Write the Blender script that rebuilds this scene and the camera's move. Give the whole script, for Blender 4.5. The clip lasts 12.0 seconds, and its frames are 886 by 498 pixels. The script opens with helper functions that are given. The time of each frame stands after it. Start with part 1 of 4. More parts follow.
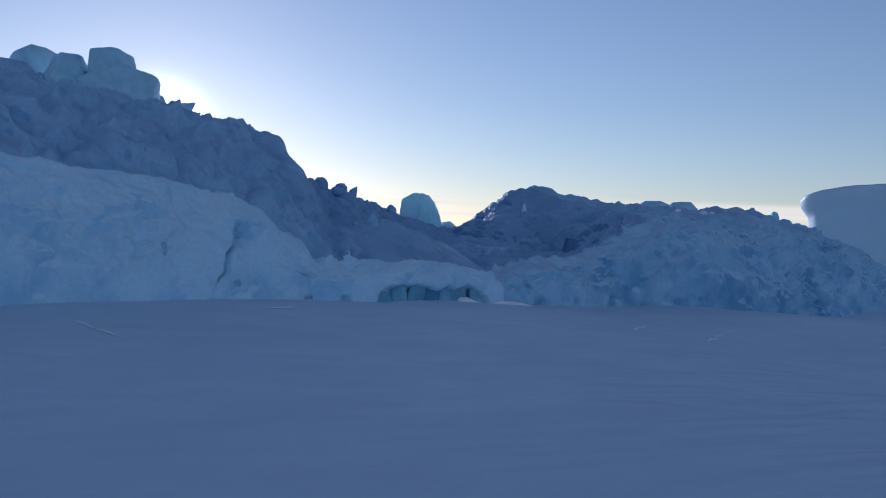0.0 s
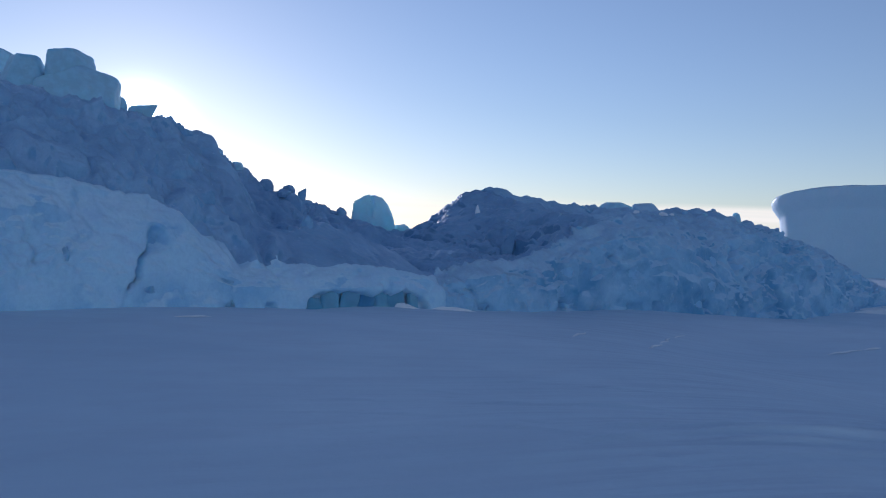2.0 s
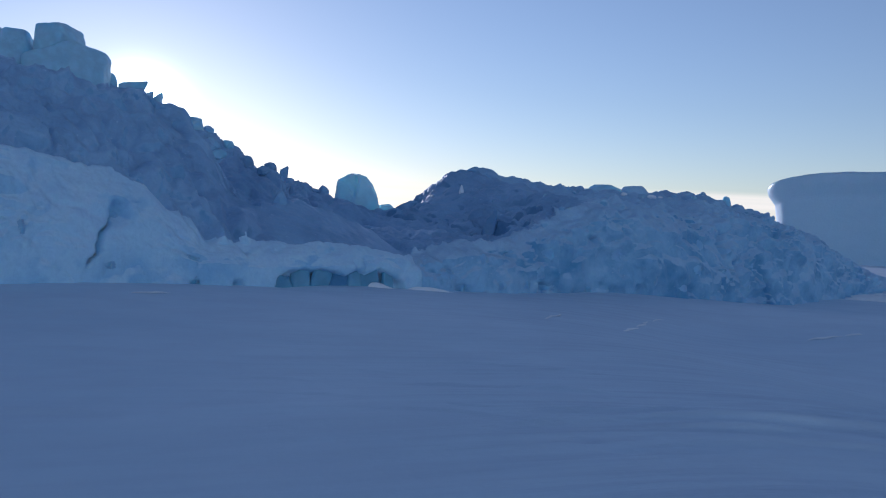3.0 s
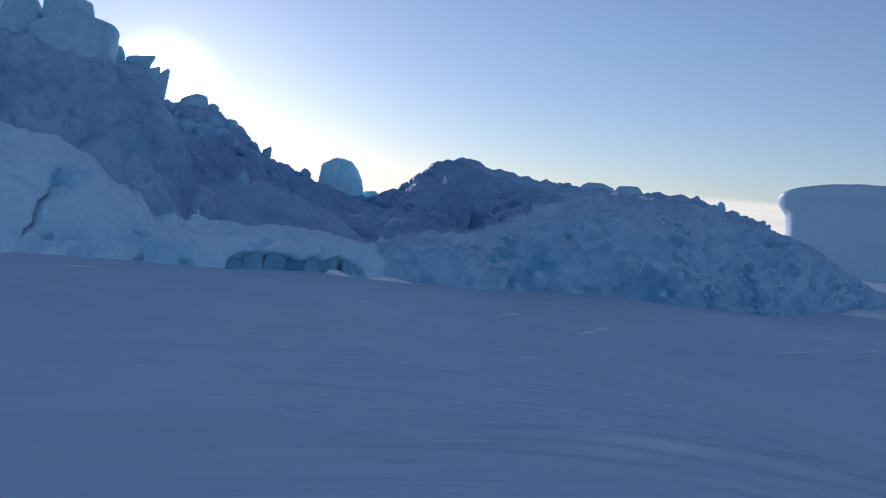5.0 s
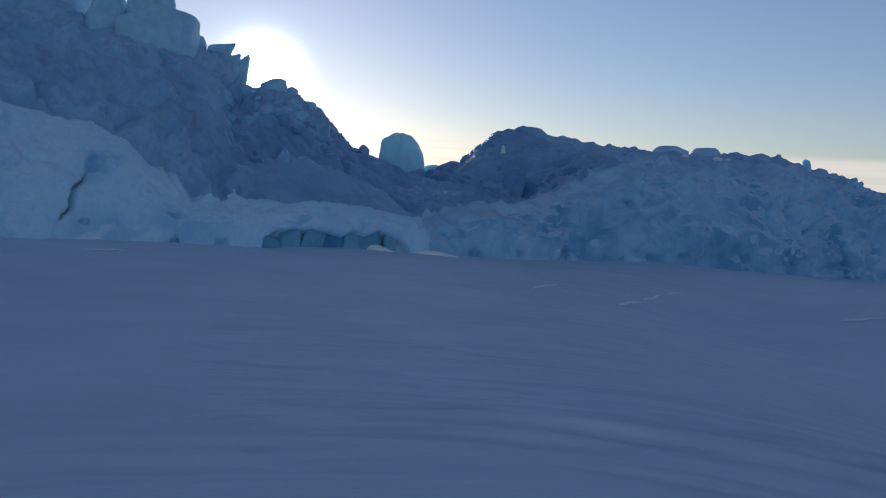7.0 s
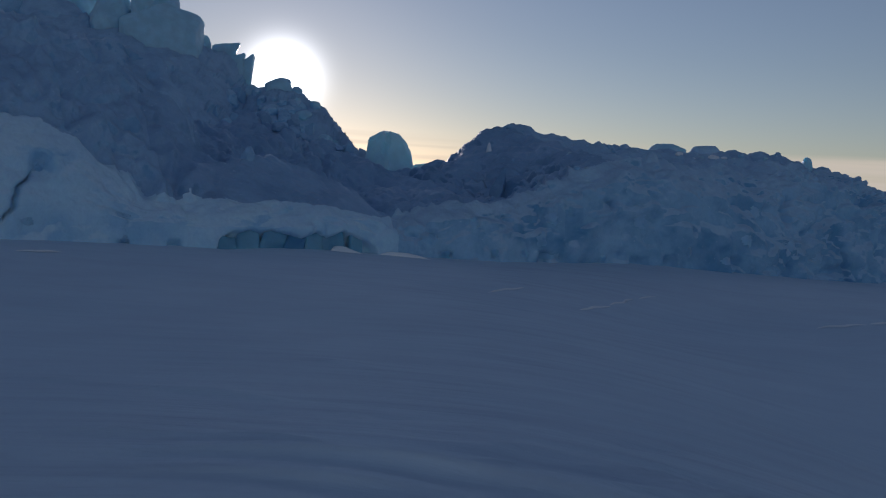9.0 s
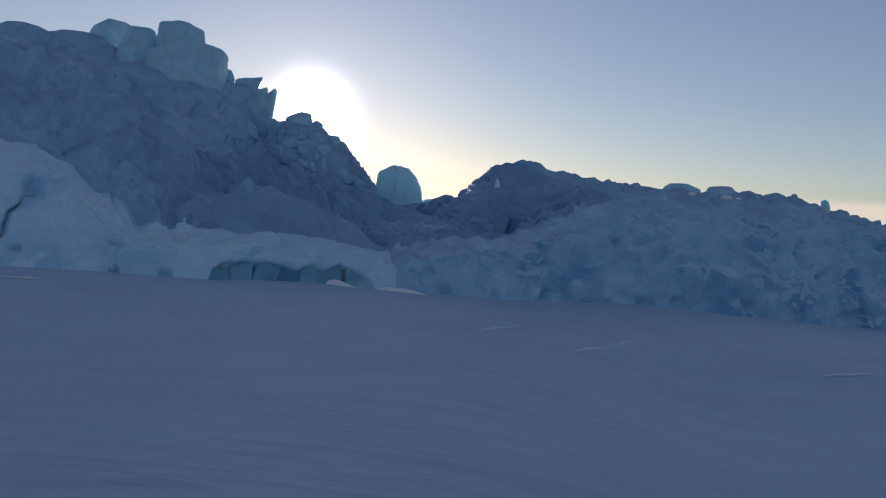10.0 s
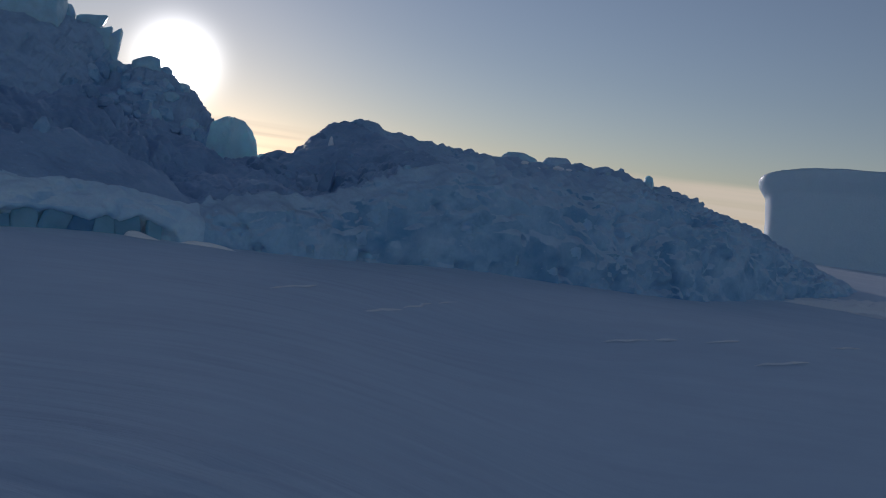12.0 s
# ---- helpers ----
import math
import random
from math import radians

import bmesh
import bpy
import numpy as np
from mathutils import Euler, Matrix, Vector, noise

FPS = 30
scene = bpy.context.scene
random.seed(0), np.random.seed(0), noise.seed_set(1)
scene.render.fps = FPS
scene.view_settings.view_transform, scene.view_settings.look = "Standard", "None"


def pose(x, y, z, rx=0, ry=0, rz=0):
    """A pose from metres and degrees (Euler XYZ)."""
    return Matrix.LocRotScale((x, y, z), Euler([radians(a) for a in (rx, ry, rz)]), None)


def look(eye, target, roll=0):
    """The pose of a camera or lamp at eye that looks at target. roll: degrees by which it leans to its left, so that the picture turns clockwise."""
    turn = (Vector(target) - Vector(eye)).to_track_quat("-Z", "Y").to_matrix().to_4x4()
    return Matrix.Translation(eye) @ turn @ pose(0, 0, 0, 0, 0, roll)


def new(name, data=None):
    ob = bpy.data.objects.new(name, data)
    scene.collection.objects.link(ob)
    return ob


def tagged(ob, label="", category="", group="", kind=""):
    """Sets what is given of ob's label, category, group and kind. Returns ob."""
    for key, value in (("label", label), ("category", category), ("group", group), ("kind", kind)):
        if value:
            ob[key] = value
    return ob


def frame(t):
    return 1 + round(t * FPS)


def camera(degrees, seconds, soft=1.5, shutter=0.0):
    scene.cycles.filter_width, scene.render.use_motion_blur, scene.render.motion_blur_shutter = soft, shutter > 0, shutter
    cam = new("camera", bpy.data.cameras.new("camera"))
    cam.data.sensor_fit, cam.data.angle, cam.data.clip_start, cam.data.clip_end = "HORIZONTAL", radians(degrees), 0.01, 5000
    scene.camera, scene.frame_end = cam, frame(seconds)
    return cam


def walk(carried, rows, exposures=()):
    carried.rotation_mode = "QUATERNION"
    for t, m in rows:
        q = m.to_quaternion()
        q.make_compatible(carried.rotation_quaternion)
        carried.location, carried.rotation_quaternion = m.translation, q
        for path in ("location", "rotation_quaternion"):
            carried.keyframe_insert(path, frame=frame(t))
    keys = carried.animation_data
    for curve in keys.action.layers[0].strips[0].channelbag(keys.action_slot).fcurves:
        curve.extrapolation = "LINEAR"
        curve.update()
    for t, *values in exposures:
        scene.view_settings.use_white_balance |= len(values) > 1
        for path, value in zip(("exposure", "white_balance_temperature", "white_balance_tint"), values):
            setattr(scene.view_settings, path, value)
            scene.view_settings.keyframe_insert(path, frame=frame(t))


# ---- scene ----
cam = camera(57.3, 12.0, soft=1.1)
PATH = [
    (0, (0.171, 0.029, 1.873), (0.126, 2.029, 1.842), 2.6),
    (0.5, (0.434, 0.335, 1.858), (0.397, 2.334, 1.813), 3.4),
    (1, (0.763, 0.524, 1.895), (0.758, 2.523, 1.862), 3.0),
    (1.5, (1.038, 0.726, 1.888), (1.043, 2.726, 1.865), 3.1),
    (2, (1.318, 1.034, 1.902), (1.317, 3.033, 1.882), 2.3),
    (2.5, (1.64, 1.198, 1.876), (1.644, 3.197, 1.835), 2.0),
    (3, (1.922, 1.522, 1.814), (1.925, 3.521, 1.753), 3.0),
    (5, (3.203, 2.236, 1.873), (3.171, 4.234, 1.789), 6.1),
    (5.5, (3.524, 2.492, 1.848), (3.458, 4.487, 1.734), 6.6),
    (6, (3.857, 2.635, 1.855), (3.721, 4.626, 1.725), 5.4),
    (6.5, (4.168, 2.807, 1.848), (3.95, 4.788, 1.682), 4.8),
    (8.5, (5.31, 3.597, 1.907), (4.97, 5.562, 1.755), 1.8),
    (9, (5.561, 3.918, 1.893), (5.248, 5.886, 1.727), 3.6),
    (9.5, (5.805, 4.239, 1.916), (5.474, 6.207, 1.795), 4.2),
    (10, (6.073, 4.404, 1.885), (5.696, 6.366, 1.805), 4.7),
    (10.5, (6.384, 4.55, 1.906), (6.025, 6.515, 1.798), 5.0),
    (11, (6.675, 4.647, 1.917), (6.357, 6.619, 1.802), 5.2),
    (11.5, (7.035, 4.584, 1.957), (6.784, 6.564, 1.835), 6.0),
    (12, (7.287, 4.82, 1.928), (7.239, 6.815, 1.792), 7.6),
]
EXPOSURES = [(0.0, -0.12, 4970, 25), (2.0, 0.05, 4970, 25), (3.0, 0.05, 4970, 25), (5.5, -0.08, 4970, 25), (6.5, -0.15, 5000, 24), (8.3, -0.75, 5450, 25), (9.0, -0.8, 5450, 25), (9.5, -0.45, 5450, 25), (10.0, -0.35, 5550, 25), (10.5, -0.7, 5600, 25), (12.0, -0.8, 5600, 25)]
walk(cam, [(t, look(eye, target, roll)) for t, eye, target, roll in PATH], EXPOSURES)

# ---- sky and sun ----
SUN_AZ, SUN_EL = -20.8, 6.3         # degrees from +y towards +x, degrees above the horizon
sun_way = Vector((math.sin(radians(SUN_AZ)) * math.cos(radians(SUN_EL)), math.cos(radians(SUN_AZ)) * math.cos(radians(SUN_EL)), math.sin(radians(SUN_EL))))
world = bpy.data.worlds.new("sky")
scene.world = world
world.use_nodes = True
wt = world.node_tree
wt.nodes.clear()
sky = wt.nodes.new("ShaderNodeTexSky")
sky.sky_type, sky.sun_disc = "NISHITA", False
sky.sun_elevation, sky.sun_rotation = radians(SUN_EL), radians(SUN_AZ)
sky.altitude, sky.air_density, sky.dust_density, sky.ozone_density = 0.0, 1.0, 0.12, 1.5
background = wt.nodes.new("ShaderNodeBackground")
background.inputs["Strength"].default_value = 0.12
world_out = wt.nodes.new("ShaderNodeOutputWorld")
# thin cloud streaks low over the horizon, and a pale bank of cloud away from the sun
def sky_node(kind, *values, **more):
    node = wt.nodes.new(kind)
    for key, value in more.items():
        if key == "operation":
            node.operation = value
    for slot, value in enumerate(values):
        if isinstance(value, bpy.types.NodeSocket):
            wt.links.new(value, node.inputs[slot])
        else:
            node.inputs[slot].default_value = value
    return node.outputs[0]


sky_place = wt.nodes.new("ShaderNodeTexCoord")
sky_split = wt.nodes.new("ShaderNodeSeparateXYZ")
wt.links.new(sky_place.outputs["Generated"], sky_split.inputs[0])
sky_map = wt.nodes.new("ShaderNodeMapping")
sky_map.inputs["Scale"].default_value = (1.2, 1.2, 62.0)
wt.links.new(sky_place.outputs["Generated"], sky_map.inputs["Vector"])
streaks = wt.nodes.new("ShaderNodeTexNoise")
streaks.inputs["Scale"].default_value, streaks.inputs["Detail"].default_value = 1.6, 5.0
wt.links.new(sky_map.outputs["Vector"], streaks.inputs["Vector"])
swell = wt.nodes.new("ShaderNodeTexNoise")
swell.inputs["Scale"].default_value, swell.inputs["Detail"].default_value = 7.0, 4.0
wt.links.new(sky_place.outputs["Generated"], swell.inputs["Vector"])
height = sky_node("ShaderNodeMath", swell.outputs["Fac"], 0.012, sky_split.outputs["Z"], operation="MULTIPLY_ADD")
bank_top = sky_node("ShaderNodeMapRange", height, 0.0625, 0.0550, 0.0, 1.0)
bank_side = sky_node("ShaderNodeMapRange", sky_split.outputs["X"], 0.0, 0.26, 0.0, 1.0)
bank_tone = sky_node("ShaderNodeMapRange", streaks.outputs["Fac"], 0.36, 0.58, 0.55, 1.0)
bank = sky_node("ShaderNodeMath", sky_node("ShaderNodeMath", bank_top, bank_side, operation="MULTIPLY"), bank_tone, operation="MULTIPLY")
low = sky_node("ShaderNodeMapRange", sky_split.outputs["Z"], 0.062, 0.040, 0.0, 1.0)
thick = sky_node("ShaderNodeMapRange", streaks.outputs["Fac"], 0.48, 0.66, 0.0, 0.7)
cover = wt.nodes.new("ShaderNodeMath")
cover.operation = "MAXIMUM"
wt.links.new(sky_node("ShaderNodeMath", low, thick, operation="MULTIPLY"), cover.inputs[0])
wt.links.new(bank, cover.inputs[1])
clouds = wt.nodes.new("ShaderNodeMix")
clouds.data_type = "RGBA"
clouds.inputs[7].default_value = (8.3, 7.2, 4.7, 1)
wt.links.new(cover.outputs[0], clouds.inputs["Factor"])
paler = wt.nodes.new("ShaderNodeHueSaturation")
paler.inputs["Saturation"].default_value = 0.80
wt.links.new(sky.outputs["Color"], paler.inputs["Color"])
wt.links.new(paler.outputs["Color"], clouds.inputs[6])
# the sky whitens towards the sun through icy air; the narrow core is added lens bloom
toward = wt.nodes.new("ShaderNodeVectorMath")
toward.operation = "DOT_PRODUCT"
toward.inputs[1].default_value = sun_way
wt.links.new(sky_place.outputs["Generated"], toward.inputs[0])
apart = wt.nodes.new("ShaderNodeMath")
apart.operation = "ARCCOSINE"
apart.use_clamp = False
wt.links.new(toward.outputs["Value"], apart.inputs[0])
sun_glow = None
for reach, power, amount in ((1.9, 2.0, 45.0), (4.5, 1.0, 1.0), (12.0, 1.0, 0.4)):
    ratio = wt.nodes.new("ShaderNodeMath")
    ratio.operation = "DIVIDE"
    ratio.inputs[1].default_value = radians(reach)
    wt.links.new(apart.outputs[0], ratio.inputs[0])
    raised = wt.nodes.new("ShaderNodeMath")
    raised.operation = "POWER"
    raised.inputs[1].default_value = power
    wt.links.new(ratio.outputs[0], raised.inputs[0])
    falling = wt.nodes.new("ShaderNodeMath")
    falling.operation = "MULTIPLY"
    falling.inputs[1].default_value = -1.0
    wt.links.new(raised.outputs[0], falling.inputs[0])
    glow = wt.nodes.new("ShaderNodeMath")
    glow.operation = "EXPONENT"
    wt.links.new(falling.outputs[0], glow.inputs[0])
    scaled = wt.nodes.new("ShaderNodeMath")
    scaled.operation = "MULTIPLY_ADD"
    scaled.inputs[1].default_value = amount
    wt.links.new(glow.outputs[0], scaled.inputs[0])
    if sun_glow:
        wt.links.new(sun_glow, scaled.inputs[2])
    else:
        scaled.inputs[2].default_value = 0.0
    sun_glow = scaled.outputs[0]
white = wt.nodes.new("ShaderNodeVectorMath")
white.operation = "SCALE"
white.inputs[0].default_value = (1.0, 0.97, 0.76)
wt.links.new(sun_glow, white.inputs["Scale"])
whole = wt.nodes.new("ShaderNodeVectorMath")
whole.operation = "ADD"
wt.links.new(clouds.outputs[2], whole.inputs[0])
wt.links.new(white.outputs[0], whole.inputs[1])
wt.links.new(whole.outputs[0], background.inputs["Color"])
wt.links.new(background.outputs["Background"], world_out.inputs["Surface"])
sun_data = bpy.data.lights.new("sun", "SUN")
sun_data.energy, sun_data.angle, sun_data.color = 2.5, radians(0.53), (1.0, 0.86, 0.68)
sun = new("sun", sun_data)
sun.matrix_world = look((0, 0, 60), Vector((0, 0, 60)) - sun_way)


# ---- noise ----
def lattice(ix, iy, iz, seed):
    """A repeatable random number from 0 to 1 for each whole-numbered place."""
    h = (ix.astype(np.int64) * 374761393 + iy.astype(np.int64) * 668265263 + iz.astype(np.int64) * 1274126177 + seed * 974634541) & 0xFFFFFFFF
    h = ((h ^ (h >> 13)) * 1274126177) & 0xFFFFFFFF
    h = ((h ^ (h >> 16)) * 2246822519) & 0xFFFFFFFF
    return ((h ^ (h >> 15)) & 0xFFFFFF) / float(0xFFFFFF)


def smooth_noise(p, size, seed):
    q = p / size
    i = np.floor(q)
    f = q - i
    f = f * f * (3 - 2 * f)
    out = 0.0
    for dx in (0, 1):
        for dy in (0, 1):
            for dz in (0, 1):
                w = (f[..., 0] if dx else 1 - f[..., 0]) * (f[..., 1] if dy else 1 - f[..., 1]) * (f[..., 2] if dz else 1 - f[..., 2])
                out = out + w * lattice(i[..., 0] + dx, i[..., 1] + dy, i[..., 2] + dz, seed)
    return 2 * out - 1


def fractal(p, size, octaves, seed, gain=0.5):
    out, amount = 0.0, 1.0
    for n in range(octaves):
        out = out + amount * smooth_noise(p, size / 2**n, seed + n)
        amount *= gain
    return out


def facets(p, size, seed):
    """Broken-ice relief: each cell of a jittered lattice is a flat, randomly tilted facet. About -1 to 1."""
    q = p / size
    base = np.floor(q)
    best = np.full(q.shape[:-1], 1e9)
    value = np.zeros(q.shape[:-1])
    for dx in (-1, 0, 1):
        for dy in (-1, 0, 1):
            for dz in (-1, 0, 1):
                c = base + np.array([dx, dy, dz])
                r = [lattice(c[..., 0], c[..., 1], c[..., 2], seed + k) for k in range(7)]
                off = q - c - np.stack(r[:3], -1)
                d = (off**2).sum(-1)
                v = (r[6] - 0.5) * 0.9 + 2.6 * ((r[3] - 0.5) * off[..., 0] + (r[4] - 0.5) * off[..., 1] + (r[5] - 0.5) * off[..., 2])
                near = d < best
                best = np.where(near, d, best)
                value = np.where(near, v, value)
    return value


def cobbles(p, size, seed, tilt=1.25, curve=0.8):
    """Tilted, nearly flat pieces that meet in sharp valleys; turned over, in sharp ridges. About -0.5 to 0.5."""
    q = p / size
    base = np.floor(q).astype(np.int64)
    best = np.full(q.shape[:-1], -9.0)
    for dx in (-1, 0, 1):
        for dy in (-1, 0, 1):
            for dz in (-1, 0, 1):
                c = base + np.array([dx, dy, dz])
                h = (c[..., 0] * 374761393 + c[..., 1] * 668265263 + c[..., 2] * 1274126177 + seed * 974634541) & 0xFFFFFFFF
                h = ((h ^ (h >> 13)) * 1274126177) & 0xFFFFFFFF
                h = ((h ^ (h >> 16)) * 2246822519) & 0xFFFFFFFF
                h = h ^ (h >> 15)
                g = (h * 2654435761 + 12345) & 0xFFFFFFFF
                g = ((g ^ (g >> 15)) * 2246822519) & 0xFFFFFFFF
                v = ((h & 1023) / 1023.0 - 0.5) * 0.5
                d2 = 0.0
                for axis in range(3):
                    off = q[..., axis] - c[..., axis] - ((h >> (8 * axis + 2)) & 255) / 255.0
                    v = v + tilt * (((g >> (8 * axis)) & 255) / 255.0 - 0.5) * off
                    d2 = d2 + off * off
                best = np.maximum(best, v - curve * d2)
    return best + 0.08


# ---- materials ----
def material(name):
    m = bpy.data.materials.new(name)
    m.use_nodes = True
    t = m.node_tree
    t.nodes.clear()
    out = t.nodes.new("ShaderNodeOutputMaterial")
    bsdf = t.nodes.new("ShaderNodeBsdfPrincipled")
    t.links.new(bsdf.outputs[0], out.inputs["Surface"])
    return m, t, bsdf


def mound_place(t):
    """Places bent so that streaks curve round the low mound in the foreground."""
    coord = t.nodes.new("ShaderNodeTexCoord")
    split = t.nodes.new("ShaderNodeSeparateXYZ")
    t.links.new(coord.outputs["Object"], split.inputs[0])
    last = split.outputs["X"]
    for operation, value in (("SUBTRACT", 4.9), ("DIVIDE", 3.6), ("POWER2", 0), ("MULTIPLY", -1.0), ("EXPONENT", 0), ("MULTIPLY", -2.0)):
        node = t.nodes.new("ShaderNodeMath")
        node.operation = "MULTIPLY" if operation == "POWER2" else operation
        t.links.new(last, node.inputs[0])
        if operation == "POWER2":
            t.links.new(last, node.inputs[1])
        else:
            node.inputs[1].default_value = value
        last = node.outputs[0]
    lift = t.nodes.new("ShaderNodeMath")
    t.links.new(split.outputs["Y"], lift.inputs[0])
    t.links.new(last, lift.inputs[1])
    join = t.nodes.new("ShaderNodeCombineXYZ")
    t.links.new(split.outputs["X"], join.inputs[0])
    t.links.new(lift.outputs[0], join.inputs[1])
    fade = t.nodes.new("ShaderNodeMath")
    fade.operation, fade.inputs[1].default_value = "MULTIPLY_ADD", -0.42
    fade.inputs[2].default_value = 0.16
    t.links.new(last, fade.inputs[0])
    return join.outputs[0], fade.outputs[0]


def noise_node(t, scale, detail=4.0, rough=0.55, stretch=(1, 1, 1), turn=0.0, place=None):
    coord = t.nodes.new("ShaderNodeTexCoord")
    mapping = t.nodes.new("ShaderNodeMapping")
    mapping.inputs["Scale"].default_value = stretch
    mapping.inputs["Rotation"].default_value = (0, 0, radians(turn))
    node = t.nodes.new("ShaderNodeTexNoise")
    node.inputs["Scale"].default_value, node.inputs["Detail"].default_value, node.inputs["Roughness"].default_value = scale, detail, rough
    t.links.new(place or coord.outputs["Object"], mapping.inputs["Vector"])
    t.links.new(mapping.outputs["Vector"], node.inputs["Vector"])
    return node.outputs["Fac"]


def ramp(t, value, stops):
    node = t.nodes.new("ShaderNodeValToRGB")
    while len(node.color_ramp.elements) < len(stops):
        node.color_ramp.elements.new(0.5)
    for e, (at, c) in zip(node.color_ramp.elements, stops):
        e.position = at
        e.color = (*c, 1) if len(c) == 3 else c
    t.links.new(value, node.inputs["Fac"])
    return node.outputs["Color"]


def mix(t, fac, a, b, kind="MIX"):
    node = t.nodes.new("ShaderNodeMix")
    node.data_type, node.blend_type = "RGBA", kind
    for socket, value in ((node.inputs["Factor"], fac), (node.inputs[6], a), (node.inputs[7], b)):
        if isinstance(value, bpy.types.NodeSocket):
            t.links.new(value, socket)
        elif isinstance(value, (int, float)):
            socket.default_value = value
        else:
            socket.default_value = (*value, 1)
    return node.outputs[2]


def bump(t, bsdf, heights):
    last = None
    for value, distance, strength in heights:
        node = t.nodes.new("ShaderNodeBump")
        node.inputs["Distance"].default_value, node.inputs["Strength"].default_value = distance, strength
        t.links.new(value, node.inputs["Height"])
        if last:
            t.links.new(last, node.inputs["Normal"])
        last = node.outputs["Normal"]
    t.links.new(last, bsdf.inputs["Normal"])


def snow_material():
    m, t, b = material("wind_packed_snow")
    broad = noise_node(t, 0.35, 4)
    fine = noise_node(t, 9.0, 5, 0.6)
    bent, around = mound_place(t)
    rippled = noise_node(t, 1.0, 5, 0.6, (0.4, 4.6, 1), RIPPLE_TURN, bent)
    patchy = t.nodes.new("ShaderNodeMath")
    patchy.operation = "MULTIPLY"
    t.links.new(around, patchy.inputs[0])
    t.links.new(ramp(t, noise_node(t, 0.5, 3), [(0.35, (0.25, 0.25, 0.25)), (0.6, (1, 1, 1))]), patchy.inputs[1])
    mottle = noise_node(t, 1.1, 6, 0.65, (0.7, 1.1, 1), RIPPLE_TURN, bent)
    tone = ramp(t, broad, [(0.3, (0.66, 0.76, 0.84)), (0.7, (0.74, 0.83, 0.90))])
    # shade of the ripples put into the colour as darker streaks
    ripple_shade = mix(t, 1.0, ramp(t, rippled, [(0.45, (0, 0, 0)), (0.66, (0.7, 0.7, 0.7))]), patchy.outputs[0], "MULTIPLY")
    tone = mix(t, ripple_shade, tone, (0.56, 0.63, 0.73))
    tone = mix(t, ramp(t, mottle, [(0.38, (0.3, 0.3, 0.3)), (0.56, (0, 0, 0))]), tone, (0.62, 0.68, 0.77))
    t.links.new(tone, b.inputs["Base Color"])
    b.inputs["Roughness"].default_value = 0.7
    relief = t.nodes.new("ShaderNodeMath")
    relief.operation = "MULTIPLY"
    t.links.new(rippled, relief.inputs[0])
    t.links.new(patchy.outputs[0], relief.inputs[1])
    bump(t, b, [(mottle, 0.05, 0.5), (relief.outputs[0], 0.1, 0.6), (fine, 0.012, 0.4)])
    return m


def fresh_snow_material():
    m, t, b = material("fresh_snow")
    t.links.new(ramp(t, noise_node(t, 6.0, 5), [(0.3, (0.90, 0.94, 0.97)), (0.7, (0.95, 0.97, 0.99))]), b.inputs["Base Color"])
    b.inputs["Roughness"].default_value = 0.8
    b.inputs["Subsurface Weight"].default_value = 1.0
    b.inputs["Subsurface Radius"].default_value = (1.0, 1.0, 1.0)
    b.inputs["Subsurface Scale"].default_value = 0.06
    bump(t, b, [(noise_node(t, 20.0, 4), 0.01, 0.5)])
    return m


def facet_height(t, place, scale):
    """Height of a surface broken into flat, randomly tilted facets."""
    cells = t.nodes.new("ShaderNodeTexVoronoi")
    cells.inputs["Scale"].default_value = scale
    t.links.new(place, cells.inputs["Vector"])
    tilt = t.nodes.new("ShaderNodeVectorMath")
    tilt.operation = "SUBTRACT"
    tilt.inputs[1].default_value = (0.5, 0.5, 0.5)
    t.links.new(cells.outputs["Color"], tilt.inputs[0])
    offset = t.nodes.new("ShaderNodeVectorMath")
    offset.operation = "SUBTRACT"
    t.links.new(place, offset.inputs[0])
    t.links.new(cells.outputs["Position"], offset.inputs[1])
    height = t.nodes.new("ShaderNodeVectorMath")
    height.operation = "DOT_PRODUCT"
    t.links.new(tilt.outputs[0], height.inputs[0])
    t.links.new(offset.outputs[0], height.inputs[1])
    return height.outputs["Value"]


